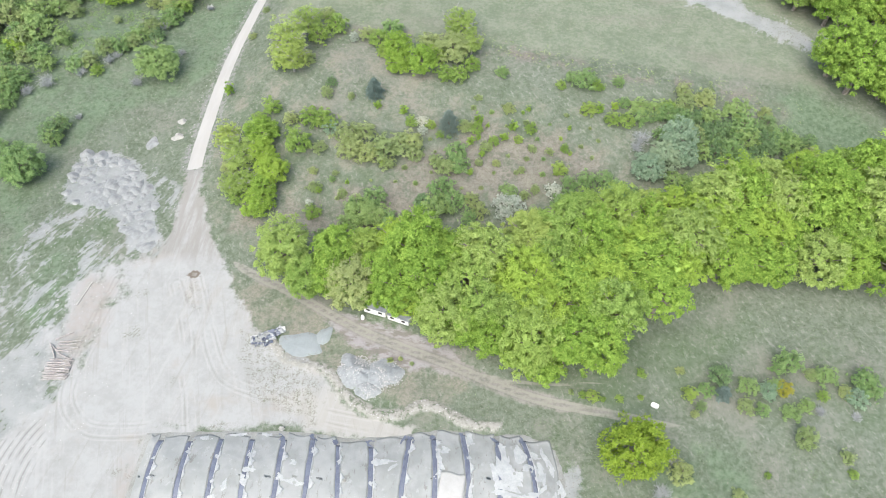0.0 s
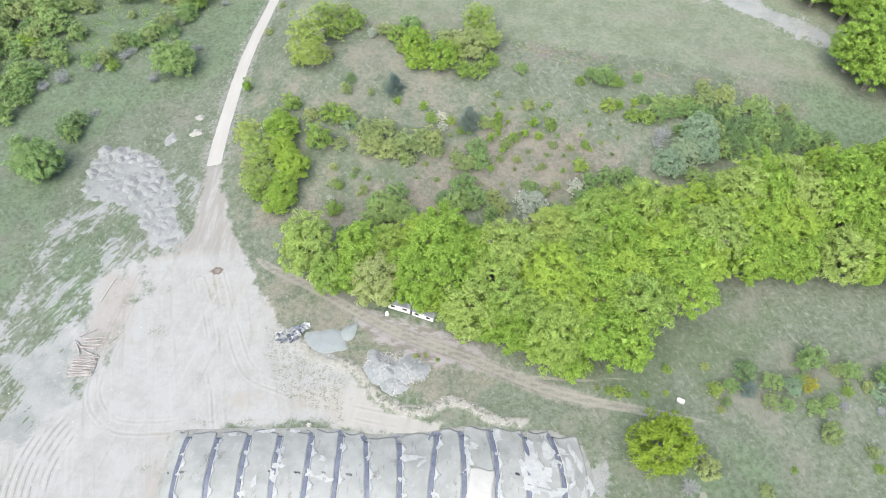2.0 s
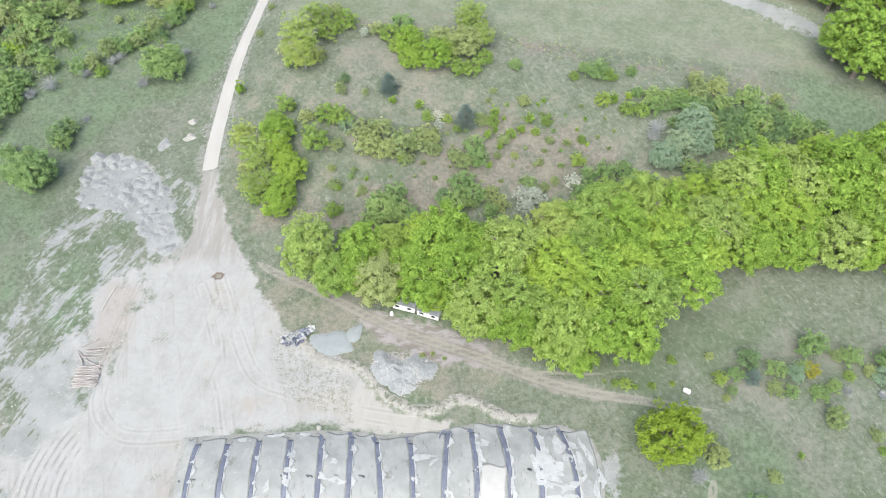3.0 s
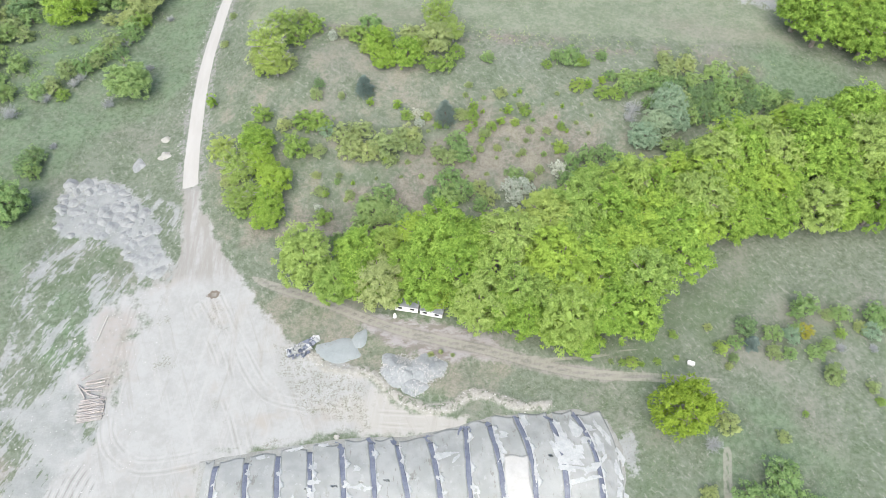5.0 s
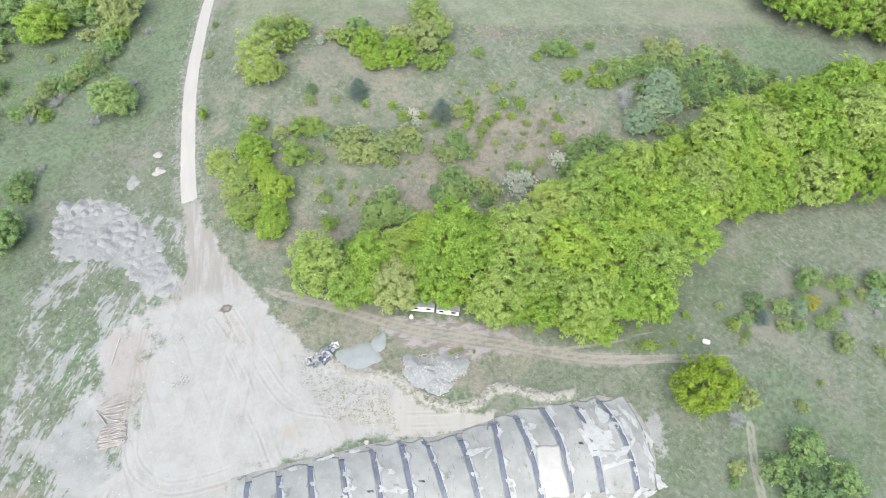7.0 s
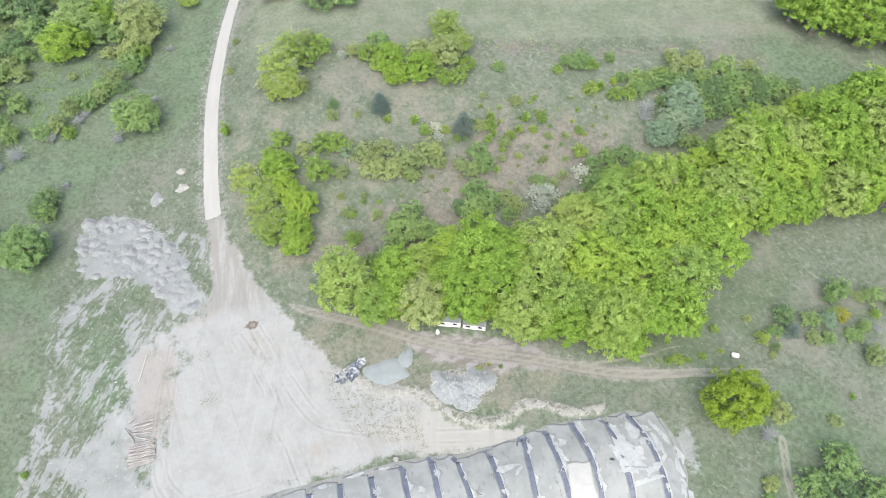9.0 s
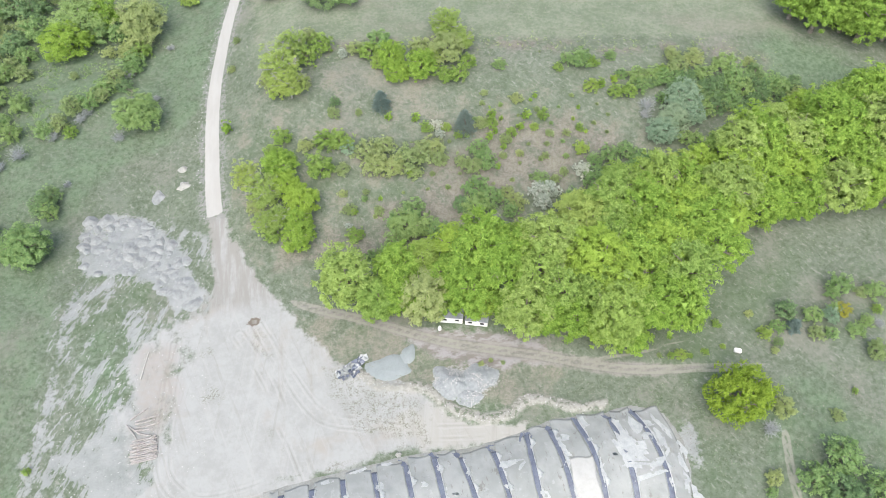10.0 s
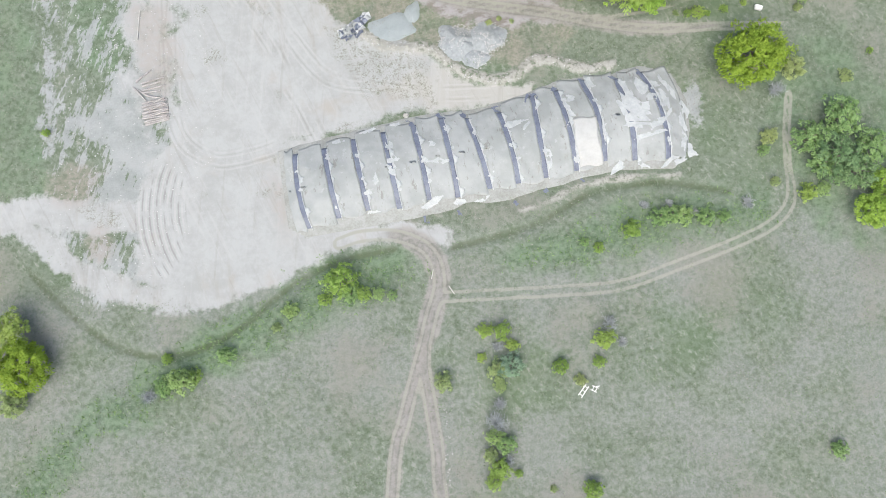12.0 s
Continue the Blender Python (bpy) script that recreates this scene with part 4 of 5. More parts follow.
grow([(83, 23.4, 2.6, "mid"), (87, 23.0, 2.4, "mid"), (91.5, 22.0, 2.6, "dark"), (66.5, 16.0, 2.6, "mid"), (72, 20.6, 2.8, "mid"), (77, 21.6, 2.6, "bush")], "bushes at the wood's edge")
for k, (x, y) in enumerate(scatter([(88, 44), (98, 48), (112, 43), (126, 37), (124, 33), (110, 32), (100, 36), (92, 41)], 3.4, 0.3, 41)):
    grow([(round(x, 1), round(y, 1), float(rng.uniform(1.5, 2.6)), ("mid", "dark", "olive", "dark", "mid")[k % 5])], "bushes of the belt")
for k, (x, y) in enumerate(scatter([(14, 22), (28, 26), (42, 34), (50, 46), (78, 44), (82, 32), (62, 24), (40, 22), (24, 16)], 4.6, 0.3, 42)):
    grow([(round(x, 1), round(y, 1), float(rng.uniform(0.4, 0.8)), ("sapling", "olive", "olive", "mid")[k % 4])], "saplings on the hill")
# clump by the road
grow([(0, 32.2, 3.1, "thin"), (3.8, 27.5, 3.9, "thin"), (7.2, 33.1, 3.7, "bright"), (8.5, 28, 3.2, "bright"), (11.1, 23.8, 3.5, "bright"), (9.9, 20.1, 3.1, "bright"),
      (9.9, 15.8, 3.2, "bright"), (6, 21.1, 2.9, "thin"), (3.6, 19.8, 2.9, "thin"), (1.2, 25.7, 1.9, "olive"), (4.6, 17.9, 1.8, "bush"), (5.5, 38.4, 1.9, "bush")], "trees by the road")
# west of the road
grow([(-46.2, 89.8, 6, "bright"), (-42.9, 98.6, 6.5, "tree"), (-39.7, 94.9, 4, "mid"), (-27.4, 94.5, 6.1, "olivetree"), (-29.4, 87.3, 3.6, "olive"),
      (-37.5, 99.9, 4.4, "bright"), (-57.5, 108.2, 4.3, "dark"), (-63.2, 110.8, 4.3, "dark"), (-56.2, 99.3, 3.5, "mid"), (-61.1, 95, 3.9, "dark"),
      (-16.4, 105.2, 2.9, "bush"), (-29, 79.3, 2.4, "mid"), (-30.5, 78.4, 1.9, "bare"), (-36.2, 87.5, 1.9, "olive"), (-20.7, 87.4, 1.2, "bare"),
      (-57.1, 90.4, 2.8, "mid"), (-60.2, 87.8, 2.8, "olive"), (-34.5, 94.4, 3, "mid")], "trees of the western slope")
grow([(-25.8, 59.7, 5.4, "tree"), (-23.1, 68.4, 1.3, "bare"), (-30.8, 56.2, 1.8, "bare"), (-53.1, 54.6, 2.8, "bare"), (-57, 51.9, 2, "bare"),
      (-67.1, 67.3, 2.9, "bright"), (-59.6, 65.6, 2.9, "mid"), (-55.4, 61.4, 2.7, "mid"), (-64, 56.3, 3, "mid"), (-60.3, 56.6, 2.7, "mid"), (-60.7, 51.2, 2.9, "mid"),
      (-60, 46.9, 2.4, "mid"), (-55.4, 71.8, 2.6, "mid"), (-64.7, 77.8, 3, "mid"), (-48.1, 60.9, 2.4, "mid"), (-46.2, 59.3, 1.9, "bare"), (-45, 62.9, 2.7, "olive"),
      (-42.1, 59.9, 1.8, "bush"), (-42.5, 68, 3, "olive"), (-40.6, 64.1, 1.8, "bare"), (-39.1, 66.3, 1.6, "bare"), (-38.4, 68.7, 2.4, "mid"),
      (-36.5, 70.5, 2.5, "olive"), (-35.4, 73.3, 2.7, "mid")], "bushes of the western hedge")
grow([(-33.3, 76.2, 3, "olive"), (-30.9, 73.6, 2.1, "dark"), (-29.1, 82.6, 3, "mid"), (-27.5, 85.6, 2.6, "bush"), (-30.3, 79.1, 1.8, "bare"),
      (-31.1, 86.4, 2.8, "olive"), (-44.6, 37.4, 3, "dark"), (-43.3, 40.2, 2.5, "dark"), (-42.9, 35.4, 2.2, "mid"), (-40.7, 43.6, 1.1, "bare"),
      (-44.8, 24.7, 4.7, "tree"), (-50.9, 25.7, 2.6, "mid"), (-54.6, 32.5, 2, "mid"), (-72.4, 82.8, 2.9, "mid"), (-77.3, 83.2, 3.3, "mid"), (-61.8, 84.1, 2.9, "mid"),
      (-56.7, 83.2, 2.6, "olive"), (-71.8, 77.2, 2.2, "bare"), (-44.2, 80.6, 1.4, "olive"), (-65.2, 72.7, 1.9, "olive")], "bushes of the western hedge")
for x, y in scatter([(-88, 30), (-62, 40), (-60, 70), (-58, 112), (-20, 112), (-20, 135), (-95, 135)], 6.5, 0.5, 21):
    grow([(round(x, 1), round(y, 1), float(rng.uniform(2.4, 4.2)), ("mid", "olive", "mid", "olivetree")[int(rng.integers(4))])], "trees of the western slope")
# east meadow
grow([(85.1, -15.6, 1, "bush"), (93.1, -19.1, 1.4, "bush"), (98.7, -15.3, 1.9, "dark"), (98.8, -18.7, 1.6, "spruce"), (95.9, -18, 1.4, "mid"),
      (103.3, -17.1, 1.8, "mid"), (106.6, -17.9, 1.8, "silver"), (109.6, -17, 1.7, "rust"), (108.2, -16.2, 1.3, "mid"), (111.2, -12.2, 2.6, "mid"),
      (102.3, -20.7, 1.6, "olive"), (105.2, -21, 1.3, "mid"), (117.3, -14.1, 1.9, "mid"), (115.1, -13.8, 1.3, "olive"), (116.2, -17.7, 1.1, "bush"),
      (121.6, -18, 2.1, "silver"), (120.2, -16.9, 1.4, "olive"), (123.7, -14.5, 2.2, "mid"), (109.9, -21.3, 1.6, "mid"), (112.6, -19.9, 1.4, "mid"),
      (111, -25.9, 2.3, "olive"), (117.5, -28.5, 1.2, "olive"), (117.8, -31.2, 0.9, "bush"), (94.8, -21.1, 1, "dark")], "bushes of the east meadow")
grow([(82.4, -30.8, 5.7, "yellow"), (89.6, -33.3, 2.2, "olive"), (86.1, -36.5, 1.8, "bare"), (89.1, -31, 1.3, "bare"), (93.5, -22.6, 0.9, "olive"),
      (124.6, -16.4, 1.8, "mid"), (121, -21.2, 1, "bare"), (115, -20.6, 1.1, "bare"), (80.7, -20.6, 0.9, "bush"), (84.4, -20.7, 0.6, "bush"),
      (103.9, -32.3, 0.7, "bush"), (109.3, -13.1, 1.4, "mid")], "bushes of the east meadow")
grow([(89.2, -45.9, 3.1, "mid"), (95, -43.2, 3.3, "mid"), (92.7, -49.8, 3.8, "dark"), (95.1, -52.8, 3.4, "dark"), (98.9, -49.1, 2.9, "mid"), (90.4, -50.5, 2.3, "mid"),
      (87.2, -54.8, 1.6, "bush"), (89.9, -54.5, 1.3, "mid"), (99.7, -54.7, 2.3, "bright"), (96.5, -59.6, 3, "bright"), (83, -44.2, 1.4, "olive"),
      (81.8, -46.4, 1.1, "mid"), (82.5, -51.9, 1, "olive"), (99.4, -57.4, 1.9, "bush")], "thicket by the field track")
# along the ditch and in the south field
grow([(57.1, -55.8, 1.6, "bush"), (62.1, -54.6, 1.7, "mid"), (64.2, -54.4, 1.6, "mid"), (65.8, -54.9, 1.8, "mid"), (69.5, -55.9, 1.5, "mid"), (72.7, -56.2, 1.1, "mid"),
      (60.1, -52.1, 0.9, "bare"), (64.2, -52.6, 0.9, "bare"), (68, -54.5, 0.8, "bare"), (77.2, -54.6, 1.3, "bare"), (51.2, -57.8, 0.9, "bush"), (49.1, -56.5, 0.8, "mid")], "bushes along the bank")
grow([(8.5, -56.1, 2.8, "bush"), (9.9, -58.4, 1.7, "mid"), (5.4, -58.5, 1.1, "bush"), (11.8, -58.7, 1.4, "bush"), (-0.3, -59.4, 1.4, "mid"), (-3, -61.7, 0.9, "olive"),
      (-11.6, -64.6, 1.7, "mid"), (-18.9, -67.3, 2.4, "mid"), (-22, -68, 1.8, "mid"), (-17.1, -67.3, 1.3, "bush"), (-24.8, -69.1, 1.5, "bare"),
      (-21.2, -63.6, 1, "bush"), (-43.1, -60.6, 4.4, "yellow"), (-44.7, -54.9, 3.3, "thin"), (-46.1, -66.5, 2.5, "olive"), (14.2, -59.1, 1.1, "mid"),
      (16.4, -59.7, 0.9, "mid")], "bushes along the ditch")
grow([(30.2, -68, 1.3, "bush"), (32.9, -68.5, 1.6, "bush"), (34.2, -71, 1.2, "bush"), (31.9, -70.8, 1.1, "bare"), (28.9, -72.1, 0.8, "bush"), (31, -74.5, 1.7, "olive"),
      (33.2, -74.2, 2, "silver"), (31.1, -77, 1.4, "olive"), (30.5, -79.9, 1.2, "bare"), (29.3, -82.6, 2, "bare"), (28.7, -84.6, 1.5, "mid"), (30.4, -86.3, 1.7, "mid"),
      (27.6, -87.4, 1.4, "olive"), (28.8, -89.7, 1.7, "bush"), (27.5, -91.5, 1.3, "bush"), (31.5, -91, 0.7, "bush"), (30.2, -88.7, 1.1, "bare"),
      (22.3, -74.8, 1.7, "olive")], "bushes in the south field")
grow([(41.2, -75.7, 1.4, "bush"), (49, -72.6, 1.9, "bush"), (47.5, -76, 1.1, "bush"), (50.3, -70.4, 1.5, "bare"), (51.9, -73.6, 1, "bare"), (44, -78.3, 1, "olive"),
      (42.5, -95.3, 1.6, "bush"), (82.2, -95.9, 1.4, "mid"), (36.5, -94.3, 0.6, "olive")], "bushes in the south field")


# ---- the covered heap: grey sheets between dark liner strips ----
def sheet_material():
    """Dusty sheeting with run-off stains, cracks and clean spots."""
    n = Nodes("dusty_grey_sheet")
    p = n.local_pos()
    coarse, fine = n.noise(p, 0.3, 4, 0.6), n.noise(p, 3.0, 4, 0.65)
    c = n.mix((0.222, 0.236, 0.23), (0.266, 0.28, 0.275), n.step(coarse, 0.35, 0.65))
    stain = n.noise(p, 0.55, 5, 0.7, (1.0, 0.45, 1.0))
    c = n.mix(c, (0.16, 0.155, 0.13), n.step(stain, 0.565, 0.72, 0.0, 0.45))
    c = n.mix(c, (0.13, 0.125, 0.11), n.step(n.noise(p, 0.9, 5, 0.75, (1.0, 0.3, 1.0)), 0.60, 0.64, 0.0, 0.55))
    c = n.mix(c, (0.31, 0.325, 0.32), n.step(n.noise(p, 0.7, 5, 0.7), 0.60, 0.66, 0.0, 0.6))
    return n.finish(c, 0.75, n.bump(n.math("ADD", stain, n.math("MULTIPLY", fine, 0.3)), 0.08, 0.6))


SHEET = sheet_material()
BASE = plain_material("pale_clay", (0.19, 0.195, 0.178), (0.262, 0.272, 0.262), 0.4, 0.9, bump=0.05)
LINER = plain_material("dark_liner", (0.085, 0.098, 0.135), (0.14, 0.157, 0.20), 0.8, 0.32, bump=0.015)
FILM = plain_material("torn_white_film", (0.28, 0.30, 0.30), (0.37, 0.385, 0.385), 0.9, 0.5, bump=0.03)
CLEAN = plain_material("fresh_white_sheet", (0.315, 0.32, 0.305), (0.35, 0.355, 0.345), 0.3, 0.6, bump=0.02)


def heap_top(x, y):
    x, y = np.asarray(x, float), np.asarray(y, float)
    d = inside(x, y, HEAP)
    return relief(x, y) + 0.4 * smooth(-0.8, 2.5, d) + 1.2 * smooth(0.2, 7.0, d) + 0.15 * waves(x, y, 7, 31) * smooth(0, 2, d)


def cloth(name, outline_at, nu, nv, lift, crumple, mat, parent, seed, label="", thick=0.06):
    """A sheet laid over the heap: a grid between two edges, with creases, hanging edges and thickness."""
    r = np.random.default_rng(seed)
    u, v = np.meshgrid(np.linspace(0, 1, nu), np.linspace(0, 1, nv))
    x, y = outline_at(u.ravel(), v.ravel())
    z = heap_top(x, y) + lift + crumple * (waves(x, y, 2.2, seed) + 0.6 * np.abs(waves(x, y, 1.1, seed + 1)))
    m = nu * nv
    verts = [*zip(x, y, z), *zip(x, y, z - thick - lift * 0.8)]
    at = np.arange(m).reshape(nv, nu)
    faces = np.stack([at[:-1, :-1], at[:-1, 1:], at[1:, 1:], at[1:, :-1]], -1).reshape(-1, 4).tolist()
    ring = [*at[0, :], *at[1:, -1], *at[-1, -2::-1], *at[-2:0:-1, 0]]
    faces += [[int(p), int(p) + m, int(q) + m, int(q)] for p, q in zip(ring, ring[1:] + ring[:1])]
    return share(name, mesh_of(name, verts, faces, mat, flat=False), parent, label)


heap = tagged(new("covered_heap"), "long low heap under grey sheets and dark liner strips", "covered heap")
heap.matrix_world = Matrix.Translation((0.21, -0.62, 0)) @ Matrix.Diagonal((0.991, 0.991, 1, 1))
hx, hy = np.meshgrid(np.arange(-0.5, 73.1, 0.5), np.arange(-49, -26.4, 0.5))
hz = heap_top(hx.ravel(), hy.ravel()) - 0.02 - 0.5 * smooth(-0.2, -1.2, inside(hx.ravel(), hy.ravel(), HEAP))
at = np.arange(hx.size).reshape(hx.shape)
share("base", mesh_of("base", [*zip(hx.ravel(), hy.ravel(), hz)], np.stack([at[:-1, :-1], at[:-1, 1:], at[1:, 1:], at[1:, :-1]], -1).reshape(-1, 4).tolist(), BASE, False), heap, "pale clay base")
# each strip: x at its north end, middle and south end, y of its two ends
STRIPS = [(3.9, 3.6, 4.5, -33.1, -46.2), (8.9, 9.2, 9.7, -33.0, -45.4), (14.0, 14.3, 14.7, -32.2, -44.9), (19.2, 19.6, 19.9, -31.9, -45.5), (24.5, 24.9, 25.1, -31.6, -44.9),
          (29.4, 29.8, 29.9, -31.0, -45.3), (33.6, 34.8, 35.5, -31.9, -44.8), (39.3, 40.1, 40.4, -31.9, -44.7), (45.5, 45.2, 45.2, -29.8, -44.5), (49.6, 50.4, 50.5, -29.6, -44.2),
          (54.4, 55.7, 55.5, -28.5, -43.4), (60.2, 60.9, 60.6, -29.3, -44.1), (64.6, 66.5, 66.2, -28.9, -44.8)]


def strip_x(s, v):
    a, b, c = s[:3]
    return a * (1 - v) * (1 - 2 * v) + 4 * b * v * (1 - v) + c * v * (2 * v - 1)


for k, s in enumerate(STRIPS):
    def lay(u, v, s=s, k=k):
        y = s[3] + (s[4] - s[3]) * v
        w = 1.0 + 0.04 * np.sin(y * 1.3 + k) - 0.4 * np.exp(-((v - (0.25 + 0.5 * ((k * 0.37) % 1))) / 0.1) ** 2)
        return strip_x(s, v) + (u - 0.5) * w + 0.04 * np.sin(y * 0.9 + 2 * k), y
    def hem(u, v, s=s, k=k):
        y = s[3] - 0.3 + (s[4] - s[3]) * v
        w = 0.07 + 0.45 * np.clip(np.sin(y * 0.55 + 2 * k) * np.sin(y * 1.7 + k), 0, 1)
        return strip_x(s, v) + 0.38 + u * w * (1 + 1.2 * np.abs(np.sin(y * 5.3))), y
    cloth("film_edge", hem, 3, 60, 0.17, 0.02, FILM, heap, 340 + k, "ragged edge of white film", 0.03)
    cloth("liner_strip", lay, 5, 30, 0.03, 0.03, LINER, heap, 300 + k, "dark blue-grey plastic liner strip")

ends = [(1.6, 1.2, 1.8, -33.0, -46.0), *STRIPS, (69.6, 71.0, 70.0, -30.4, -44.0)]
for k, (s, e) in enumerate(zip(ends, ends[1:])):
    def lay(u, v, s=s, e=e, k=k):
        n0, n1 = min(s[3], e[3]) * 0.5 + max(s[3], e[3]) * 0.5 + 0.9, (s[4] + e[4]) / 2 - 0.4
        y = n0 + (n1 - n0) * v + 0.25 * np.sin(5 * u + k) * np.where(v > 0.5, 1, -1)
        vv = np.clip((y - s[3]) / (s[4] - s[3]), 0, 1)
        l, r_ = strip_x(s, vv) + 0.44 + 0.04 * np.sin(y * 1.7 + k), strip_x(e, vv) - 0.44 + 0.04 * np.sin(y * 1.5 + 3 * k)
        return l + (r_ - l) * u, y
    cloth("sheet_panel", lay, 14, 40, 0.05, 0.06 if k < 8 else 0.09, SHEET, heap, 400 + k, "dusty grey creased cover sheet")


def fresh(u, v):
    y = -35.6 - 8.2 * v
    return 51.1 + 4.0 * u + 0.15 * np.sin(y), y + 0.2 * np.sin(6 * u)


cloth("sheet_panel", fresh, 12, 22, 0.20, 0.05, CLEAN, heap, 450, "clean white cover sheet")


def torn(x, y, long, wide, turn, seed, mat, name, label, lift=0.2):
    """A ragged scrap of film with holes and tatters, crumpled, lying on the heap."""
    r = np.random.default_rng(seed)
    cell = 0.11
    nu, nv = int(long * 1.5 / cell) + 3, int(wide * 1.5 / cell) + 3
    u, v = np.meshgrid((np.arange(nu) - nu / 2) * cell, (np.arange(nv) - nv / 2) * cell)
    u, v = u + r.normal(0, 0.03, u.shape), v + r.normal(0, 0.03, v.shape)
    ca, sa = math.cos(radians(turn)), math.sin(radians(turn))
    px, py = (x + u * ca - v * sa).ravel(), (y + u * sa + v * ca).ravel()
    z = heap_top(px, py) + lift + 0.03 * waves(px, py, 1.2, seed)
    m = int(r.integers(9, 14))
    turns, reach = np.sort(r.uniform(0, 6.283, m)), r.uniform(0.3, 1.0, m)
    body = inside(u.ravel(), v.ravel(), [(0.72 * long * q * math.cos(a), 0.72 * wide * q * math.sin(a)) for a, q in zip(turns, reach)])
    body = np.minimum(body, 0.35 * np.hypot(u.ravel() - r.normal(0, 0.3 * long), v.ravel() - r.normal(0, 0.3 * wide)) - 0.1)
    at = np.arange(nu * nv).reshape(nv, nu)
    q = np.stack([at[:-1, :-1], at[:-1, 1:], at[1:, 1:], at[1:, :-1]], -1).reshape(-1, 4)
    q = q[body[q].mean(1) > 0.0]
    if not len(q):
        return None
    used, inv = np.unique(q, return_inverse=True)
    return share(name, mesh_of(name, np.stack([px, py, z], 1)[used], inv.reshape(-1, 4).tolist(), mat, False), heap, label)


TORN = [(20.3, -37.2, 1.5, 1.0, 30), (19.6, -39.2, 0.9, 2.4, 10), (16.6, -39.5, 0.8, 3.6, 12), (25.0, -38.0, 1.6, 0.9, 0), (27.6, -38.8, 3.2, 0.8, -12), (27.4, -35.8, 2.2, 0.7, -10),
        (24.8, -45.6, 3.6, 0.8, 20), (29.9, -46.0, 1.6, 0.8, 0), (15.4, -45.4, 1.8, 0.6, -15), (41.8, -34.6, 2.8, 1.2, 5), (43.2, -35.4, 1.6, 1.0, 20), (34.2, -46.3, 2.6, 0.7, 15),
        (46.0, -40.6, 1.2, 1.6, 20), (46.2, -42.2, 0.8, 1.6, 0), (50.9, -33.6, 1.0, 3.6, 15), (51.6, -32.0, 2.2, 1.0, -30), (50.9, -41.0, 0.6, 4.6, 4), (56.0, -38.0, 0.6, 4.2, -3)]
EAST_TORN = [(61.8, -34.6, 2.2, 4.8, 8), (63.4, -35.6, 2.8, 3.2, 30), (60.0, -36.2, 1.0, 4.6, 12), (62.6, -38.4, 5.0, 0.9, -10), (65.2, -38.8, 2.6, 1.0, 20), (64.2, -31.8, 1.4, 2.6, 10),
             (66.4, -31.6, 2.2, 1.0, -40), (68.0, -31.6, 1.0, 3.2, 25), (69.2, -33.6, 1.0, 2.6, 5), (67.4, -37.4, 3.4, 0.8, 35), (69.8, -38.8, 1.0, 3.2, 12), (69.4, -42.0, 1.0, 3.4, -12),
             (70.6, -36.4, 1.2, 3.0, 8), (70.4, -44.2, 1.6, 2.2, 30), (68.2, -45.6, 2.4, 1.0, 20), (62.6, -36.8, 3.4, 2.0, -20), (67.6, -34.6, 1.4, 2.8, 10), (64.0, -40.4, 4.6, 0.7, 3),
             (66.6, -45.0, 3.4, 0.7, 25), (57.8, -44.6, 3.4, 1.4, 20), (61.8, -45.0, 1.8, 1.0, -30), (65.4, -34.2, 1.6, 1.4, 0), (61.0, -31.0, 1.2, 2.4, 15), (55.6, -29.6, 1.2, 1.8, 20)]
for k, s in enumerate(STRIPS):
    for j in range(3):
        v = 0.12 + 0.28 * j + float(rng.uniform(0, 0.2))
        y = s[3] + (s[4] - s[3]) * v
        torn(float(strip_x(s, v)) + float(rng.uniform(0.2, 0.75)), y, float(rng.uniform(0.5, 1.3)), float(rng.uniform(0.6, 1.6)), float(rng.uniform(-40, 40)), 650 + 3 * k + j, FILM, "torn_film", "ragged scrap of white film", 0.17)
for k, (x, y, long, wide, turn) in enumerate(TORN + EAST_TORN):
    torn(x, y, long * 1.25, wide * 1.25, turn, 500 + k, FILM, "torn_film", "ragged scrap of white film")
for k, row in enumerate([(11.5, -32.3, 3.0, 0.8, 8), (16.8, -31.2, 3.2, 0.7, 10), (21.8, -30.9, 2.6, 0.7, 4), (9.0, -34.2, 1.4, 0.4, -30)]):
    torn(*row, 560 + k, FILM, "torn_film", "ragged scrap of white film")
for k, (sx, sy) in enumerate([(33.2, -31.6), (39.0, -31.5), (45.6, -29.9), (49.2, -29.4), (54.0, -28.4), (59.8, -29.2), (64.2, -28.7), (24.2, -31.3), (29.2, -30.8)]):
    torn(sx, sy, 2.0, 0.9, -55 + 9 * (k % 3), 600 + k, LINER, "liner_scrap", "folded end of a dark liner strip", 0.16)
for k, row in enumerate([(23.9, -48.2, 0.8, 1.8, 10), (29.7, -48.0, 0.7, 1.4, 20), (44.8, -46.8, 1.0, 1.4, 0), (39.5, -47.9, 0.9, 1.2, 0), (51.0, -46.0, 1.3, 0.7, -20), (44.5, -30.4, 0.8, 1.8, -15), (39.0, -30.9, 2.2, 0.6, 12), (33.0, -31.2, 2.0, 0.35, -35)]):
    torn(*row, 580 + k, LINER, "liner_scrap", "scrap of dark liner", 0.12)


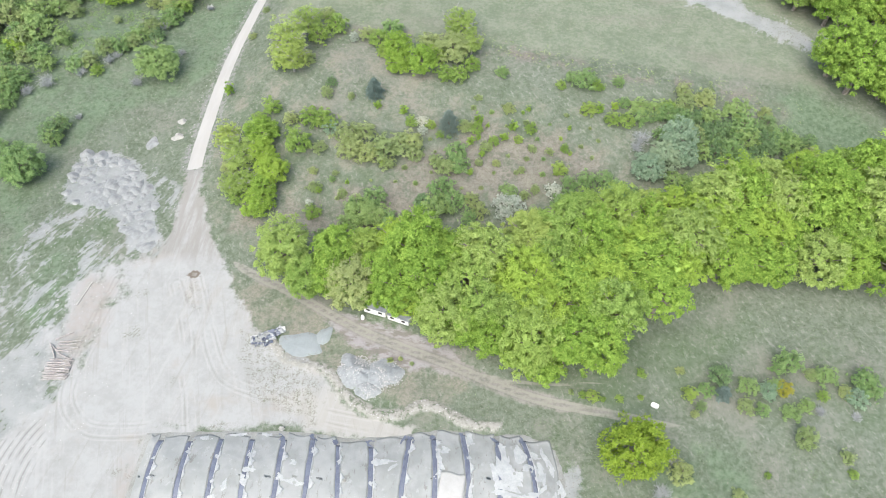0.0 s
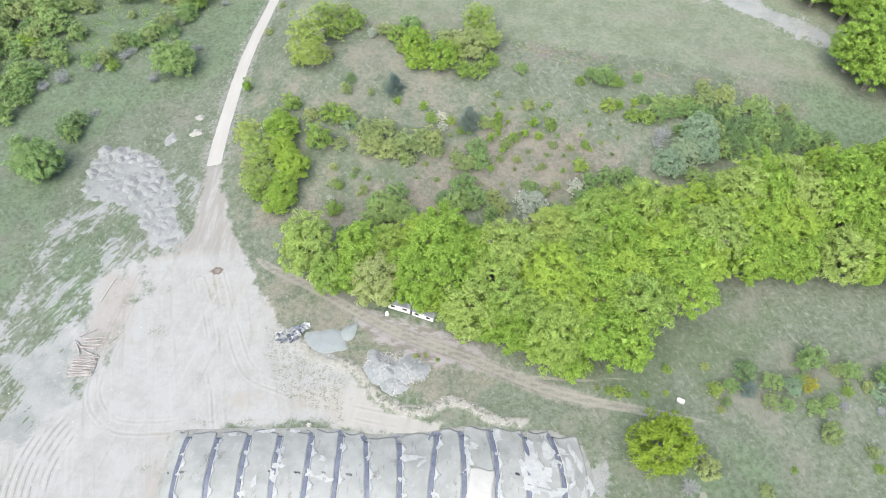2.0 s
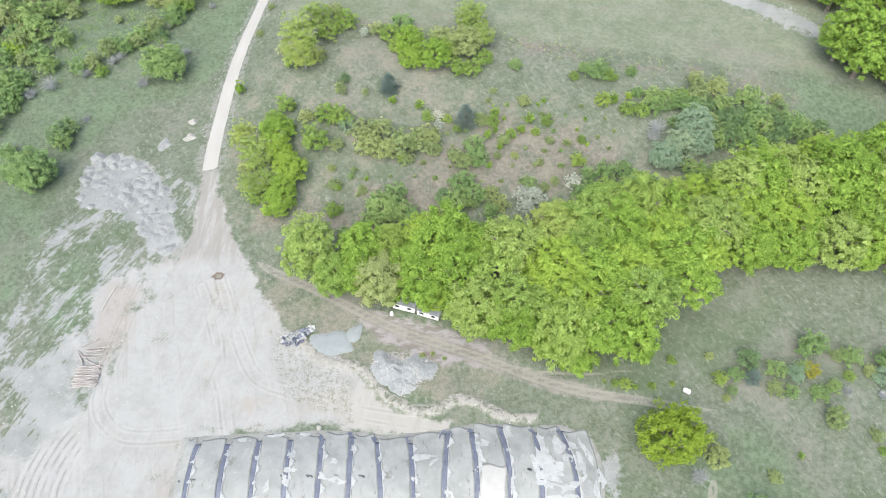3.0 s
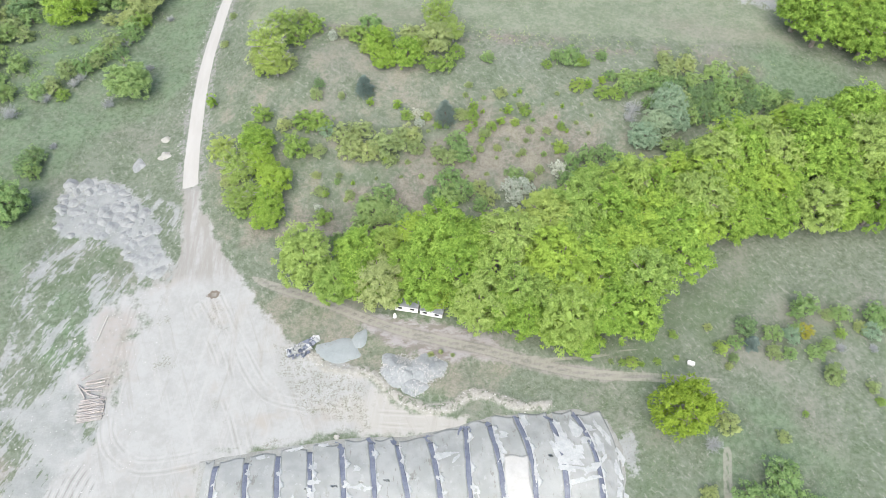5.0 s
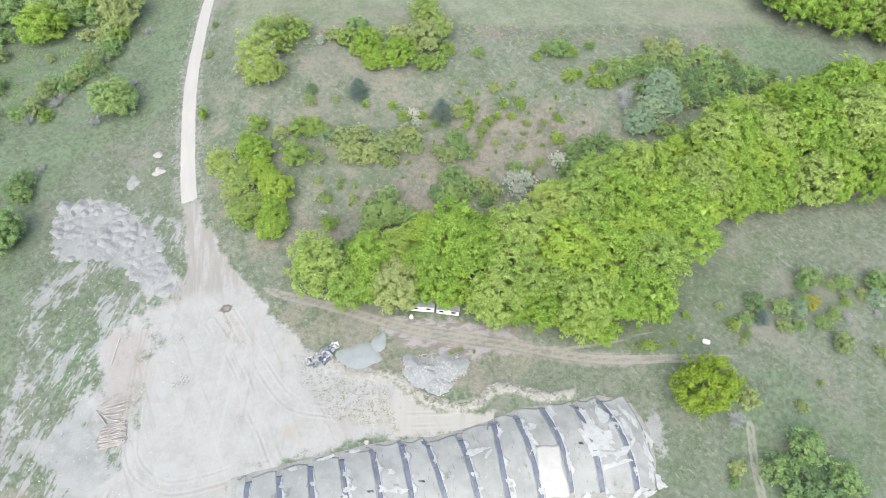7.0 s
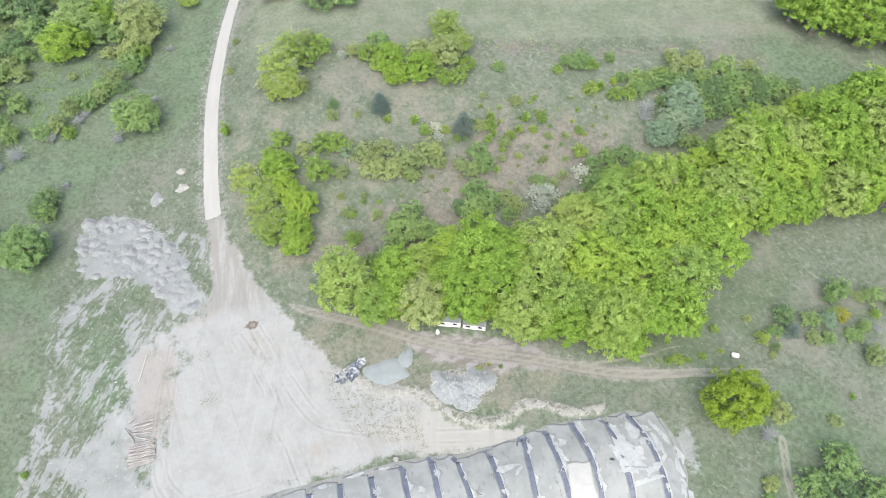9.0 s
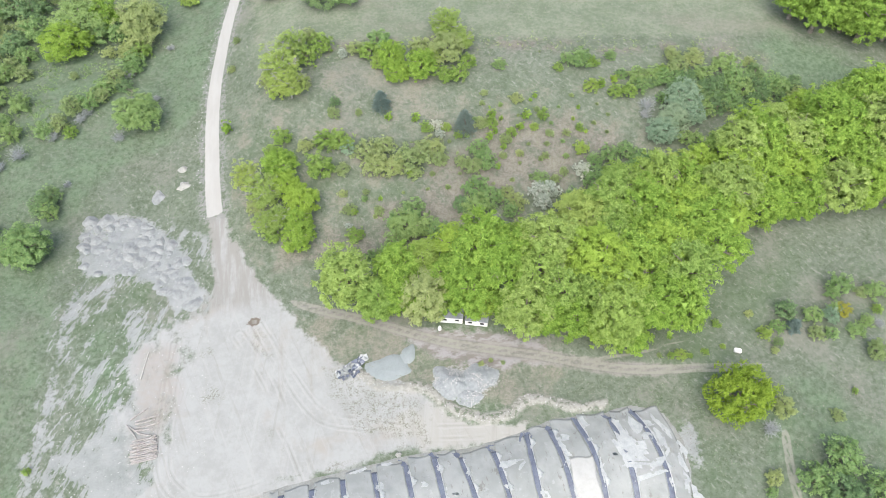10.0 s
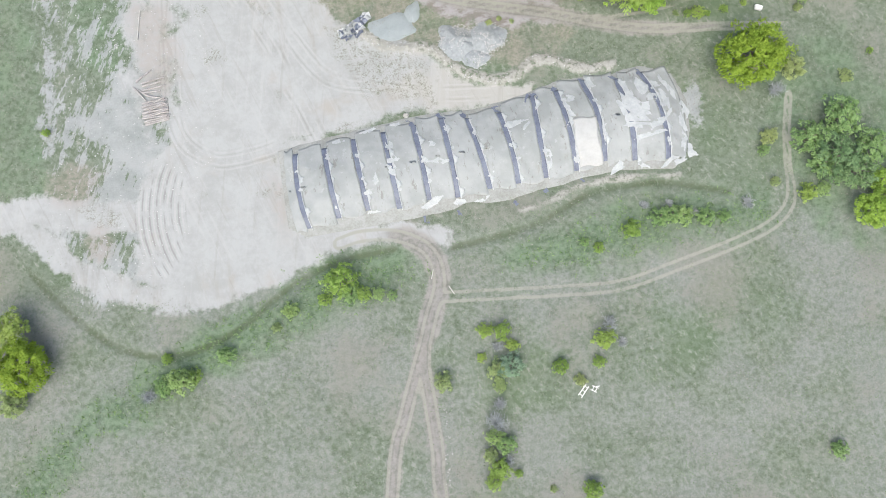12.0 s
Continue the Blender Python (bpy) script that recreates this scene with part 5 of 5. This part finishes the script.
# ---- heaps, logs, cabins and odds and ends ----
def mound_mesh(name, rx, ry, h, mat, seed, rough=0.25, m=26, flat_top=1.0):
    """A dumped heap: an uneven dome that runs out to the ground."""
    r = np.random.default_rng(seed)
    rings = 9
    off = r.uniform(0, 50, 3)
    verts, faces = [(0, 0, h)], []
    for k in range(1, rings + 1):
        u = k / rings
        for i in range(m):
            a = 6.2832 * i / m
            d = Vector((math.cos(a), math.sin(a), 0))
            w = 1 + rough * noise.noise(Vector((d.x * 1.3 + off[0], d.y * 1.3 + off[1], off[2])))
            x, y = d.x * rx * u * w, d.y * ry * u * w
            z = h * (1 - smooth(0, 1, u) ** flat_top) * (1 + rough * 0.8 * noise.noise(Vector((x * 1.1 + off[0], y * 1.1, off[1]))))
            z += h * 0.12 * noise.noise(Vector((x * 3.1, y * 3.1, off[2]))) * (1 - u)
            verts.append((x, y, float(z) - 0.12 * u**4 - (0.15 if k == rings else 0)))
    faces += [[0, 1 + i, 1 + (i + 1) % m] for i in range(m)]
    for k in range(rings - 1):
        o, p = 1 + k * m, 1 + (k + 1) * m
        faces += [[o + i, p + i, p + (i + 1) % m, o + (i + 1) % m] for i in range(m)]
    return mesh_of(name, verts, faces, mat, False)


SPOIL = plain_material("grey_spoil", (0.182, 0.194, 0.195), (0.258, 0.270, 0.270), 0.9, 0.95, bump=0.08)
CHALK = plain_material("chalky_rubble", (0.243, 0.243, 0.224), (0.334, 0.334, 0.315), 1.2, 0.95, bump=0.06)
GRAVEL = plain_material("blue_grey_gravel", (0.183, 0.200, 0.208), (0.272, 0.289, 0.293), 1.6, 0.95, bump=0.08, fine=14)
SILT = plain_material("smooth_grey_silt", (0.198, 0.225, 0.230), (0.234, 0.261, 0.266), 0.5, 0.8, bump=0.01)
spoil_meshes = [mound_mesh("spoil_mound", 1.7, 1.45, 0.75, SPOIL, 700 + k, 0.38, 20) for k in range(6)]
for x, y in scatter(DUMP, 2.2, 0.1, 31):
    x, y = x + float(rng.normal(0, 0.7)), y + float(rng.normal(0, 0.7))
    south = smooth(18, 8, y)
    ob = tagged(new("spoil_mound", spoil_meshes[int(rng.integers(6))]), "rounded heap of dumped grey spoil", "spoil mound", "dumped spoil heaps")
    k = float(rng.uniform(0.55, 1.5))
    ob.matrix_world = pose(x, y, height(x, y) - 0.05, 0, 0, float(rng.uniform(0, 360))) @ Matrix.Diagonal((k, k * float(rng.uniform(0.7, 1.1)), k * float(rng.uniform(0.3, 0.8)) * float(1 - 0.45 * south), 1))


def heap_at(name, x, y, rx, ry, h, mat, seed, turn, label, rough=0.3, flat_top=1.0):
    ob = tagged(new(name, mound_mesh(name, rx, ry, h, mat, seed, rough, 34, flat_top)), label, name.replace("_", " "))
    ob.matrix_world = pose(x, y, height(x, y), 0, 0, turn)
    return ob


heap_at("rubble_mound", -15.4, 43.4, 1.5, 1.2, 0.7, CHALK, 720, 0, "small chalky white rubble heap beside the road", 0.6)
heap_at("rubble_mound", -14.9, 38.5, 1.9, 1.5, 0.8, CHALK, 721, 20, "chalky white rubble heap beside the road", 0.6)
heap_at("spoil_mound", -20.4, 36.6, 2.2, 2.6, 0.5, SPOIL, 722, 10, "low grey spoil heap on grass", 0.4)
heap_at("silt_patch", 23.2, -14.2, 5.6, 3.0, 0.22, SILT, 723, -4, "smooth flat heap of grey silt on grass", 0.25, 3.0)
heap_at("silt_patch", 27.7, -11.9, 1.3, 2.4, 0.2, SILT, 724, -18, "narrow tongue of grey silt", 0.4, 2.0)
heap_at("gravel_mound", 34.8, -18.6, 4.6, 3.9, 1.3, GRAVEL, 725, -20, "blue-grey gravel heap with pale stones", 0.35)
heap_at("gravel_mound", 39.3, -18.9, 5.0, 4.0, 1.1, GRAVEL, 726, 15, "blue-grey gravel heap with pale stones", 0.35)
heap_at("gravel_mound", 37.4, -21.6, 3.4, 2.6, 0.6, GRAVEL, 727, 0, "spread toe of a gravel heap", 0.4)


def stones(name, places, size, mat, seed, label):
    """Loose angular stones, joined."""
    r = np.random.default_rng(seed)
    base = np.array([(1, 0, 0), (-1, 0, 0), (0, 1, 0), (0, -1, 0), (0, 0, 1), (0, 0, -1)], float)
    tri = np.array([(0, 2, 4), (2, 1, 4), (1, 3, 4), (3, 0, 4), (2, 0, 5), (1, 2, 5), (3, 1, 5), (0, 3, 5)])
    vs, fs = [], []
    for k, (x, y, z) in enumerate(places):
        s = size * r.uniform(0.4, 1.3) * np.array([1, r.uniform(0.6, 1), r.uniform(0.5, 0.9)])
        a = r.uniform(0, 6.28)
        b = base * s * r.uniform(0.75, 1.25, (6, 1))
        vs.append(np.stack([b[:, 0] * math.cos(a) - b[:, 1] * math.sin(a) + x, b[:, 0] * math.sin(a) + b[:, 1] * math.cos(a) + y, b[:, 2] + z], 1))
        fs.append(tri + 6 * k)
    return tagged(new(name, mesh_of(name, np.concatenate(vs), np.concatenate(fs).tolist(), mat)), label, "stones", kind="stuff")


PALE = plain_material("pale_stone", (0.270, 0.274, 0.266), (0.390, 0.394, 0.386), 3.0, 0.9, bump=0.02)
sr = np.random.default_rng(44)
places = []
for cx, cy, rr, h, m in ((34.8, -18.6, 3.8, 1.25, 520), (39.3, -18.9, 4.0, 1.05, 420), (37.4, -21.6, 2.8, 0.6, 220)):
    for _ in range(m):
        a, u = sr.uniform(0, 6.28), math.sqrt(sr.random())
        places.append((cx + math.cos(a) * rr * u, cy + math.sin(a) * rr * 0.85 * u, h * (1 - float(smooth(0, 1, u))) + 0.06))
stones("stones", places, 0.16, PALE, 45, "pale broken stones strewn on gravel heaps")
places = []
while len(places) < 900:
    x, y = sr.uniform(-38, -8), sr.uniform(-55, 32)
    if inside(np.array([x]), np.array([y]), MIX)[0] > sr.uniform(-3, 2):
        places.append((x, y, height(x, y) + 0.05))
stones("stones", places, 0.13, PALE, 46, "pale stones strewn over the gravel ground")
places = []
for px, py in BERM:
    places += [(px + sr.normal(0, 0.5), py + sr.normal(0, 0.4), height(px, py) + 0.3) for _ in range(4)]
for px, py in WHITE_ROAD:
    places += [(px - 2.6 + sr.normal(0, 0.6), py + sr.normal(0, 0.8), height(px, py) + 0.03) for _ in range(2)]
for px, py in [(-24.1, -7.7), (-23.8, -9.3), (-34.8, -14.6), (-24.8, -9.5), (-22.8, -6.4), (-33.0, -18.5), (-23.5, -8.7), (21.5, -81.1), (21.2, -83.7), (20.7, -86.3), (20.7, -88.9), (20.3, -90.2), (21.6, -79.7)]:
    places += [(px + sr.normal(0, 0.35), py + sr.normal(0, 0.5), height(px, py) + 0.1) for _ in range(5)]
stones("stones", places, 0.14, PALE, 47, "pale stones along a gravel ridge and the road")

# logs
LOG = plain_material("peeled_logs", (0.21, 0.198, 0.19), (0.34, 0.328, 0.32), 1.5, 0.85, bump=0.03)
POLE = plain_material("bleached_pole", (0.350, 0.343, 0.315), (0.420, 0.413, 0.392), 1.5, 0.8, bump=0.01)


def log_mesh(long, r0, r1, seed, mat):
    """A slightly bent, tapered log with sawn ends."""
    r = np.random.default_rng(seed)
    bm = bmesh.new()
    b = r.normal(0, 0.05, 2)
    pts = [(-long / 2 + long * k / 5, b[0] * math.sin(math.pi * k / 5), b[1] * math.sin(math.pi * k / 5)) for k in range(6)]
    tube(bm, pts, [r0 + (r1 - r0) * k / 5 + r.normal(0, 0.008) for k in range(6)], 9)
    me = bpy.data.meshes.new("log")
    bm.to_mesh(me)
    bm.free()
    me.materials.append(mat)
    return me


log_meshes = [log_mesh(4.1, 0.17, 0.13, 800 + k, LOG) for k in range(5)]


def log(x, y, z, turn, k, scale=1.0, tilt=0.0):
    ob = tagged(new("log", log_meshes[k % 5]), "peeled grey-brown log in a loose stack on the ground", "log", "stacked logs")
    ob.matrix_world = pose(x, y, height(x, y) + z, 0, tilt, turn) @ Matrix.Diagonal((scale, 1, 1, 1))


for k in range(15):
    log(-18.2 + rng.normal(0, 0.22), -20.0 - 0.27 * k + rng.normal(0, 0.03), 0.16, 3 + rng.normal(0, 2.5), k, float(rng.uniform(0.92, 1.1)))
for k in range(9):
    log(-18.2 + rng.normal(0, 0.3), -20.3 - 0.38 * k, 0.44, 5 + rng.normal(0, 5), k + 2, float(rng.uniform(0.9, 1.05)))
for k, (x, y, turn, sc) in enumerate([(-18.1, -16.3, 8, 0.95), (-18.4, -16.9, 6, 0.8), (-18.1, -17.6, 5, 0.95), (-18.6, -18.3, -2, 0.75), (-19.7, -15.3, 32, 0.75), (-20.6, -18.4, -55, 0.8), (-20.0, -18.2, -38, 0.75), (-18.4, -19.2, -20, 0.6)]):
    log(x, y, 0.16 + 0.1 * (k % 2), turn, k, sc)
pole = tagged(new("pole", log_mesh(5.3, 0.13, 0.10, 820, POLE)), "long bleached white pole lying on the ground", "pole")
pole.matrix_world = pose(-19.4, -6.0, height(-19.4, -6.0) + 0.11, 0, 0, 79)

# two site cabins under the trees
CABIN = plain_material("white_cabin_paint", (0.60, 0.61, 0.60), (0.70, 0.70, 0.69), 0.8, 0.5, bump=0.005)
ROOF = plain_material("grey_sheet_roof", (0.20, 0.22, 0.25), (0.30, 0.32, 0.35), 0.8, 0.5, 0.2, bump=0.01)
DARK = plain_material("dark_window", (0.02, 0.022, 0.025), (0.04, 0.042, 0.045), 1.0, 0.15, bump=0.0)
RUBBER = plain_material("black_rubber", (0.02, 0.02, 0.02), (0.04, 0.04, 0.04), 2.0, 0.8, bump=0.01)


def box(name, size, centre, mat, parent, bevel=0.03, label=""):
    bm = bmesh.new()
    bmesh.ops.create_cube(bm, size=1.0, matrix=Matrix.Translation(centre) @ Matrix.Diagonal((*size, 1)))
    if bevel:
        bmesh.ops.bevel(bm, geom=bm.edges[:], offset=bevel, segments=2, affect="EDGES")
    return part(name, bm, mat, parent, label)


def cabin(x, y, turn, long, deep, tall, lift, label, roofing):
    ob = tagged(new("site_cabin"), label, "cabin", "site cabins")
    ob.matrix_world = pose(x, y, height(x, y), 0, 0, turn)
    box("body", (long, deep, tall), (0, 0, lift + tall / 2), CABIN, ob, 0.05, "white painted sheet-metal body")
    roof = box("roof", (long + 0.2, deep + 0.2, 0.10), (0, 0, lift + tall + 0.05), roofing, ob, 0.02, "sheet-metal roof")
    for k in range(7):
        box("rib", (0.05, deep + 0.2, 0.04), (-long / 2 + (k + 0.5) * long / 7, 0, lift + tall + 0.12), roofing, roof, 0.0)
    for wx in (-0.28, 0.26):
        win = box("window", (0.8, 0.05, 0.55), (wx * long, -deep / 2 - 0.01, lift + tall * 0.6), DARK, ob, 0.0, "small dark window")
        box("frame", (0.9, 0.04, 0.06), (wx * long, -deep / 2 - 0.03, lift + tall * 0.6 - 0.3), CABIN, win, 0.01)
    box("door", (0.8, 0.04, 1.8), (0.0, -deep / 2 - 0.012, lift + 0.95), CABIN, ob, 0.01, "white metal door")
    for wx in (-0.35, 0.35):
        for wy in (-0.4, 0.4):
            bm = bmesh.new()
            tube(bm, [(wx * long, wy * deep - 0.1, 0.3), (wx * long, wy * deep + 0.1, 0.3)], [0.3, 0.3], 14)
            part("wheel", bm, RUBBER, ob, "black rubber wheel")


cabin(36.8, -5.8, -14, 4.3, 2.3, 1.9, 0.35, "white site cabin with a grey roof under trees", ROOF)
cabin(41.35, -7.2, -17, 4.2, 2.2, 1.6, 0.3, "low white site trailer half hidden under trees", ROOF)
for x, y, R in ((36.9, -1.9, 3.7), (42.3, -4.1, 4.3), (32.8, -3.2, 3.9)):
    plant("tree", "round", "bright", x, y, R, "broadleaf tree leaning over the site cabins", "tree", "trees of the wood", 4)
heap_at("water_barrel", 34.3, -7.5, 0.45, 0.45, 0.8, CABIN, 730, 0, "small white plastic barrel beside a cabin", 0.1, 4.0)


# crumpled sheets of dark plastic thrown on a heap
def crumpled(x, y, rx, ry, h, turn, seed):
    ob = tagged(new("plastic_heap"), "heap of crumpled dark blue-grey plastic sheeting", "plastic heap")
    ob.matrix_world = pose(x, y, height(x, y), 0, 0, turn)
    r = np.random.default_rng(seed)
    for k in range(16):
        bm = bmesh.new()
        u, v = r.uniform(-0.8, 0.8), r.uniform(-0.7, 0.7)
        c = Vector((u * rx, v * ry, 0.1 + h * (1 - max(abs(u), abs(v))) * r.uniform(0.5, 1.0)))
        g = [[bm.verts.new(c + Vector(((i - 1.5) * 0.55 + r.normal(0, 0.13), (j - 1.5) * 0.45 + r.normal(0, 0.13), r.normal(0, 0.22)))) for i in range(4)] for j in range(4)]
        for i in range(3):
            for j in range(3):
                bm.faces.new((g[j][i], g[j][i + 1], g[j + 1][i + 1], g[j + 1][i]))
        bmesh.ops.triangulate(bm, faces=bm.faces[:])
        bmesh.ops.solidify(bm, geom=bm.faces[:], thickness=0.03)
        for q in bm.verts:
            q.co.z = max(q.co.z, -0.02)
        part("sheet", bm, (LINER, SHEET, LINER, FILM)[k % 4], ob, "crumpled plastic sheet")


crumpled(18.2, -12.9, 2.6, 1.3, 0.9, 28, 830)
crumpled(16.4, -13.6, 1.3, 0.9, 0.6, 10, 831)

# a small white tank, a pale block and a scrap frame lying in the grass
tank = tagged(new("water_tank"), "small white plastic tank lying in the grass", "tank")
tank.matrix_world = pose(86.9, -21.4, height(86.9, -21.4), 0, 0, -25)
box("body", (1.3, 0.8, 0.7), (0, 0, 0.33), CABIN, tank, 0.12)
box("cap", (0.25, 0.25, 0.08), (0.2, 0, 0.71), CABIN, tank, 0.02)
heap_at("limestone_block", 23.6, -29.9, 0.55, 0.5, 0.6, CHALK, 731, 0, "pale limestone block at the yard edge", 0.4, 3.0)


def scrap_frame(x, y, turn, long, wide, rungs, label):
    """A bent frame of flat bars: two rails and some rungs, one end twisted off."""
    ob = tagged(new("scrap_frame"), label, "scrap metal", "scrap frames")
    ob.matrix_world = pose(x, y, height(x, y) + 0.12, 0, 0, turn)
    bars = [(0, s * wide / 2, long, 0.0) for s in (-1, 1)]
    bars += [(-long / 2 + long * (k + 0.5) / rungs, 0, wide, 1.57 + rng.normal(0, 0.12)) for k in range(rungs)]
    bars.append((long * 0.3, wide * 0.9, long * 0.5, 0.6))
    for k, (cx, cy, size, spin) in enumerate(bars):
        bm = bmesh.new()
        spot = Matrix.Translation((cx, cy, 0.05 + 0.02 * (k > 1) + 0.012 * k)) @ Matrix.Rotation(spin + rng.normal(0, 0.03), 4, "Z") @ Matrix.Rotation(rng.normal(0, 0.05), 4, "Y")
        bmesh.ops.create_cube(bm, size=1.0, matrix=spot @ Matrix.Diagonal((size, 0.12, 0.08, 1)))
        bmesh.ops.bevel(bm, geom=bm.edges[:], offset=0.015, segments=1, affect="EDGES")
        part("rail" if k < 2 else "bar", bm, CABIN, ob)


scrap_frame(44.2, -80.2, 42, 2.2, 0.6, 3, "long broken white metal frame in dry grass")
scrap_frame(46, -80.2, -35, 1.1, 0.7, 2, "short broken white metal frame in dry grass")
for x, y, turn in ((23.4, -57.4, 70), (26.1, -60.5, -65)):
    plank = tagged(new("plank", log_mesh(1.6, 0.09, 0.07, 840 + int(x), POLE)), "short bleached plank on the edge of a dirt road", "plank", "planks by the road")
    plank.matrix_world = pose(x, y, height(x, y) + 0.12, 0, 0, turn)


# ---- rough growth in the meadows ----
def herb_material(name, a, b):
    n = Nodes(name)
    return n.finish(n.mix(a, b, n.island()), 0.85, spec=0.1)


def keep_of(x, y):
    """The meadow's unevenness, so that tufts sit on it."""
    return 0.35 * waves(x, y, 26, 1) + 0.12 * waves(x, y, 6, 2)


def herbs(name, m, length, seed, mats, ok, label, bunch=4, spread=0.22):
    """Countless tufts: a few tilted blades each."""
    r = np.random.default_rng(seed)
    x, y = r.uniform(-80, 150, m * 12), r.uniform(-110, 130, m * 12)
    k = ok(x, y, r)
    x, y = x[k][:m], y[k][:m]
    x, y = np.repeat(x, bunch) + r.normal(0, spread, len(x) * bunch), np.repeat(y, bunch) + r.normal(0, spread, len(y) * bunch)
    z = relief(x, y) + keep_of(x, y) + r.uniform(0.05, 0.16, len(x))
    nn = r.normal(0, 0.55, (len(x), 3)) + np.array([0, 0, 0.7])
    nn /= np.linalg.norm(nn, axis=1, keepdims=True)
    v, f = leaves(np.stack([x, y, z + 0.03], 1), r.normal(size=(len(x), 3)) * [1, 1, 0.5] + [0, 0, 0.25], nn, length, length * 0.4, r)
    return tagged(new(name, mesh_of(name, v, f.tolist(), mats)), label, "grass", kind="stuff")


def open_ground(x, y):
    return np.maximum(np.maximum(inside(x, y, YARD), 2.4 - to_line(x, y, WHITE_ROAD)), np.maximum(np.maximum(inside(x, y, HEAP), inside(x, y, MIX)), 2 - np.minimum(to_line(x, y, SOUTH_ROAD), to_line(x, y, NORTH_TRACK)))) < -0.5


STRAW = herb_material("straw", (0.122, 0.130, 0.101), (0.225, 0.222, 0.192))
WEED = herb_material("meadow_weeds", (0.08, 0.13, 0.06), (0.20, 0.25, 0.16))
herbs("dry_grass", 24000, 0.26, 61, STRAW, lambda x, y, r: open_ground(x, y) & (waves(x, y, 9, 71) + r.normal(0, 0.3, len(x)) > 0.0), "countless tufts of dry straw-coloured grass", 5, 0.7)
herbs("weeds", 20000, 0.26, 62, WEED, lambda x, y, r: open_ground(x, y) & (waves(x, y, 12, 72) + r.normal(0, 0.35, len(x)) > 0.1), "countless low grey-green meadow weeds", 4, 0.5)
herbs("ditch_weeds", 6000, 0.40, 63, herb_material("ditch_weeds", (0.07, 0.13, 0.045), (0.17, 0.25, 0.10)), lambda x, y, r: np.maximum(inside(x, y, LUSH_BANK), inside(x, y, LUSH_DITCH)) > r.normal(0, 1.2, len(x)), "rank green weeds along the ditch")
SCRUB = [(-85, 50), (-60, 52), (-40, 68), (-26, 90), (-24, 112), (-85, 125)]
herbs("scrub", 5000, 0.5, 64, LEAF["mid"], lambda x, y, r: (inside(x, y, SCRUB) > r.normal(0, 2, len(x))) & (waves(x, y, 10, 73) > -0.05), "low green scrub on the western slope", 6, 0.5)
herbs("bank_weeds", 2600, 0.45, 65, LEAF["olive"], lambda x, y, r: to_line(x, y, BANK) < np.abs(r.normal(0, 3.0, len(x))) * 0.8, "rough weeds along the terrace bank", 5, 0.4)
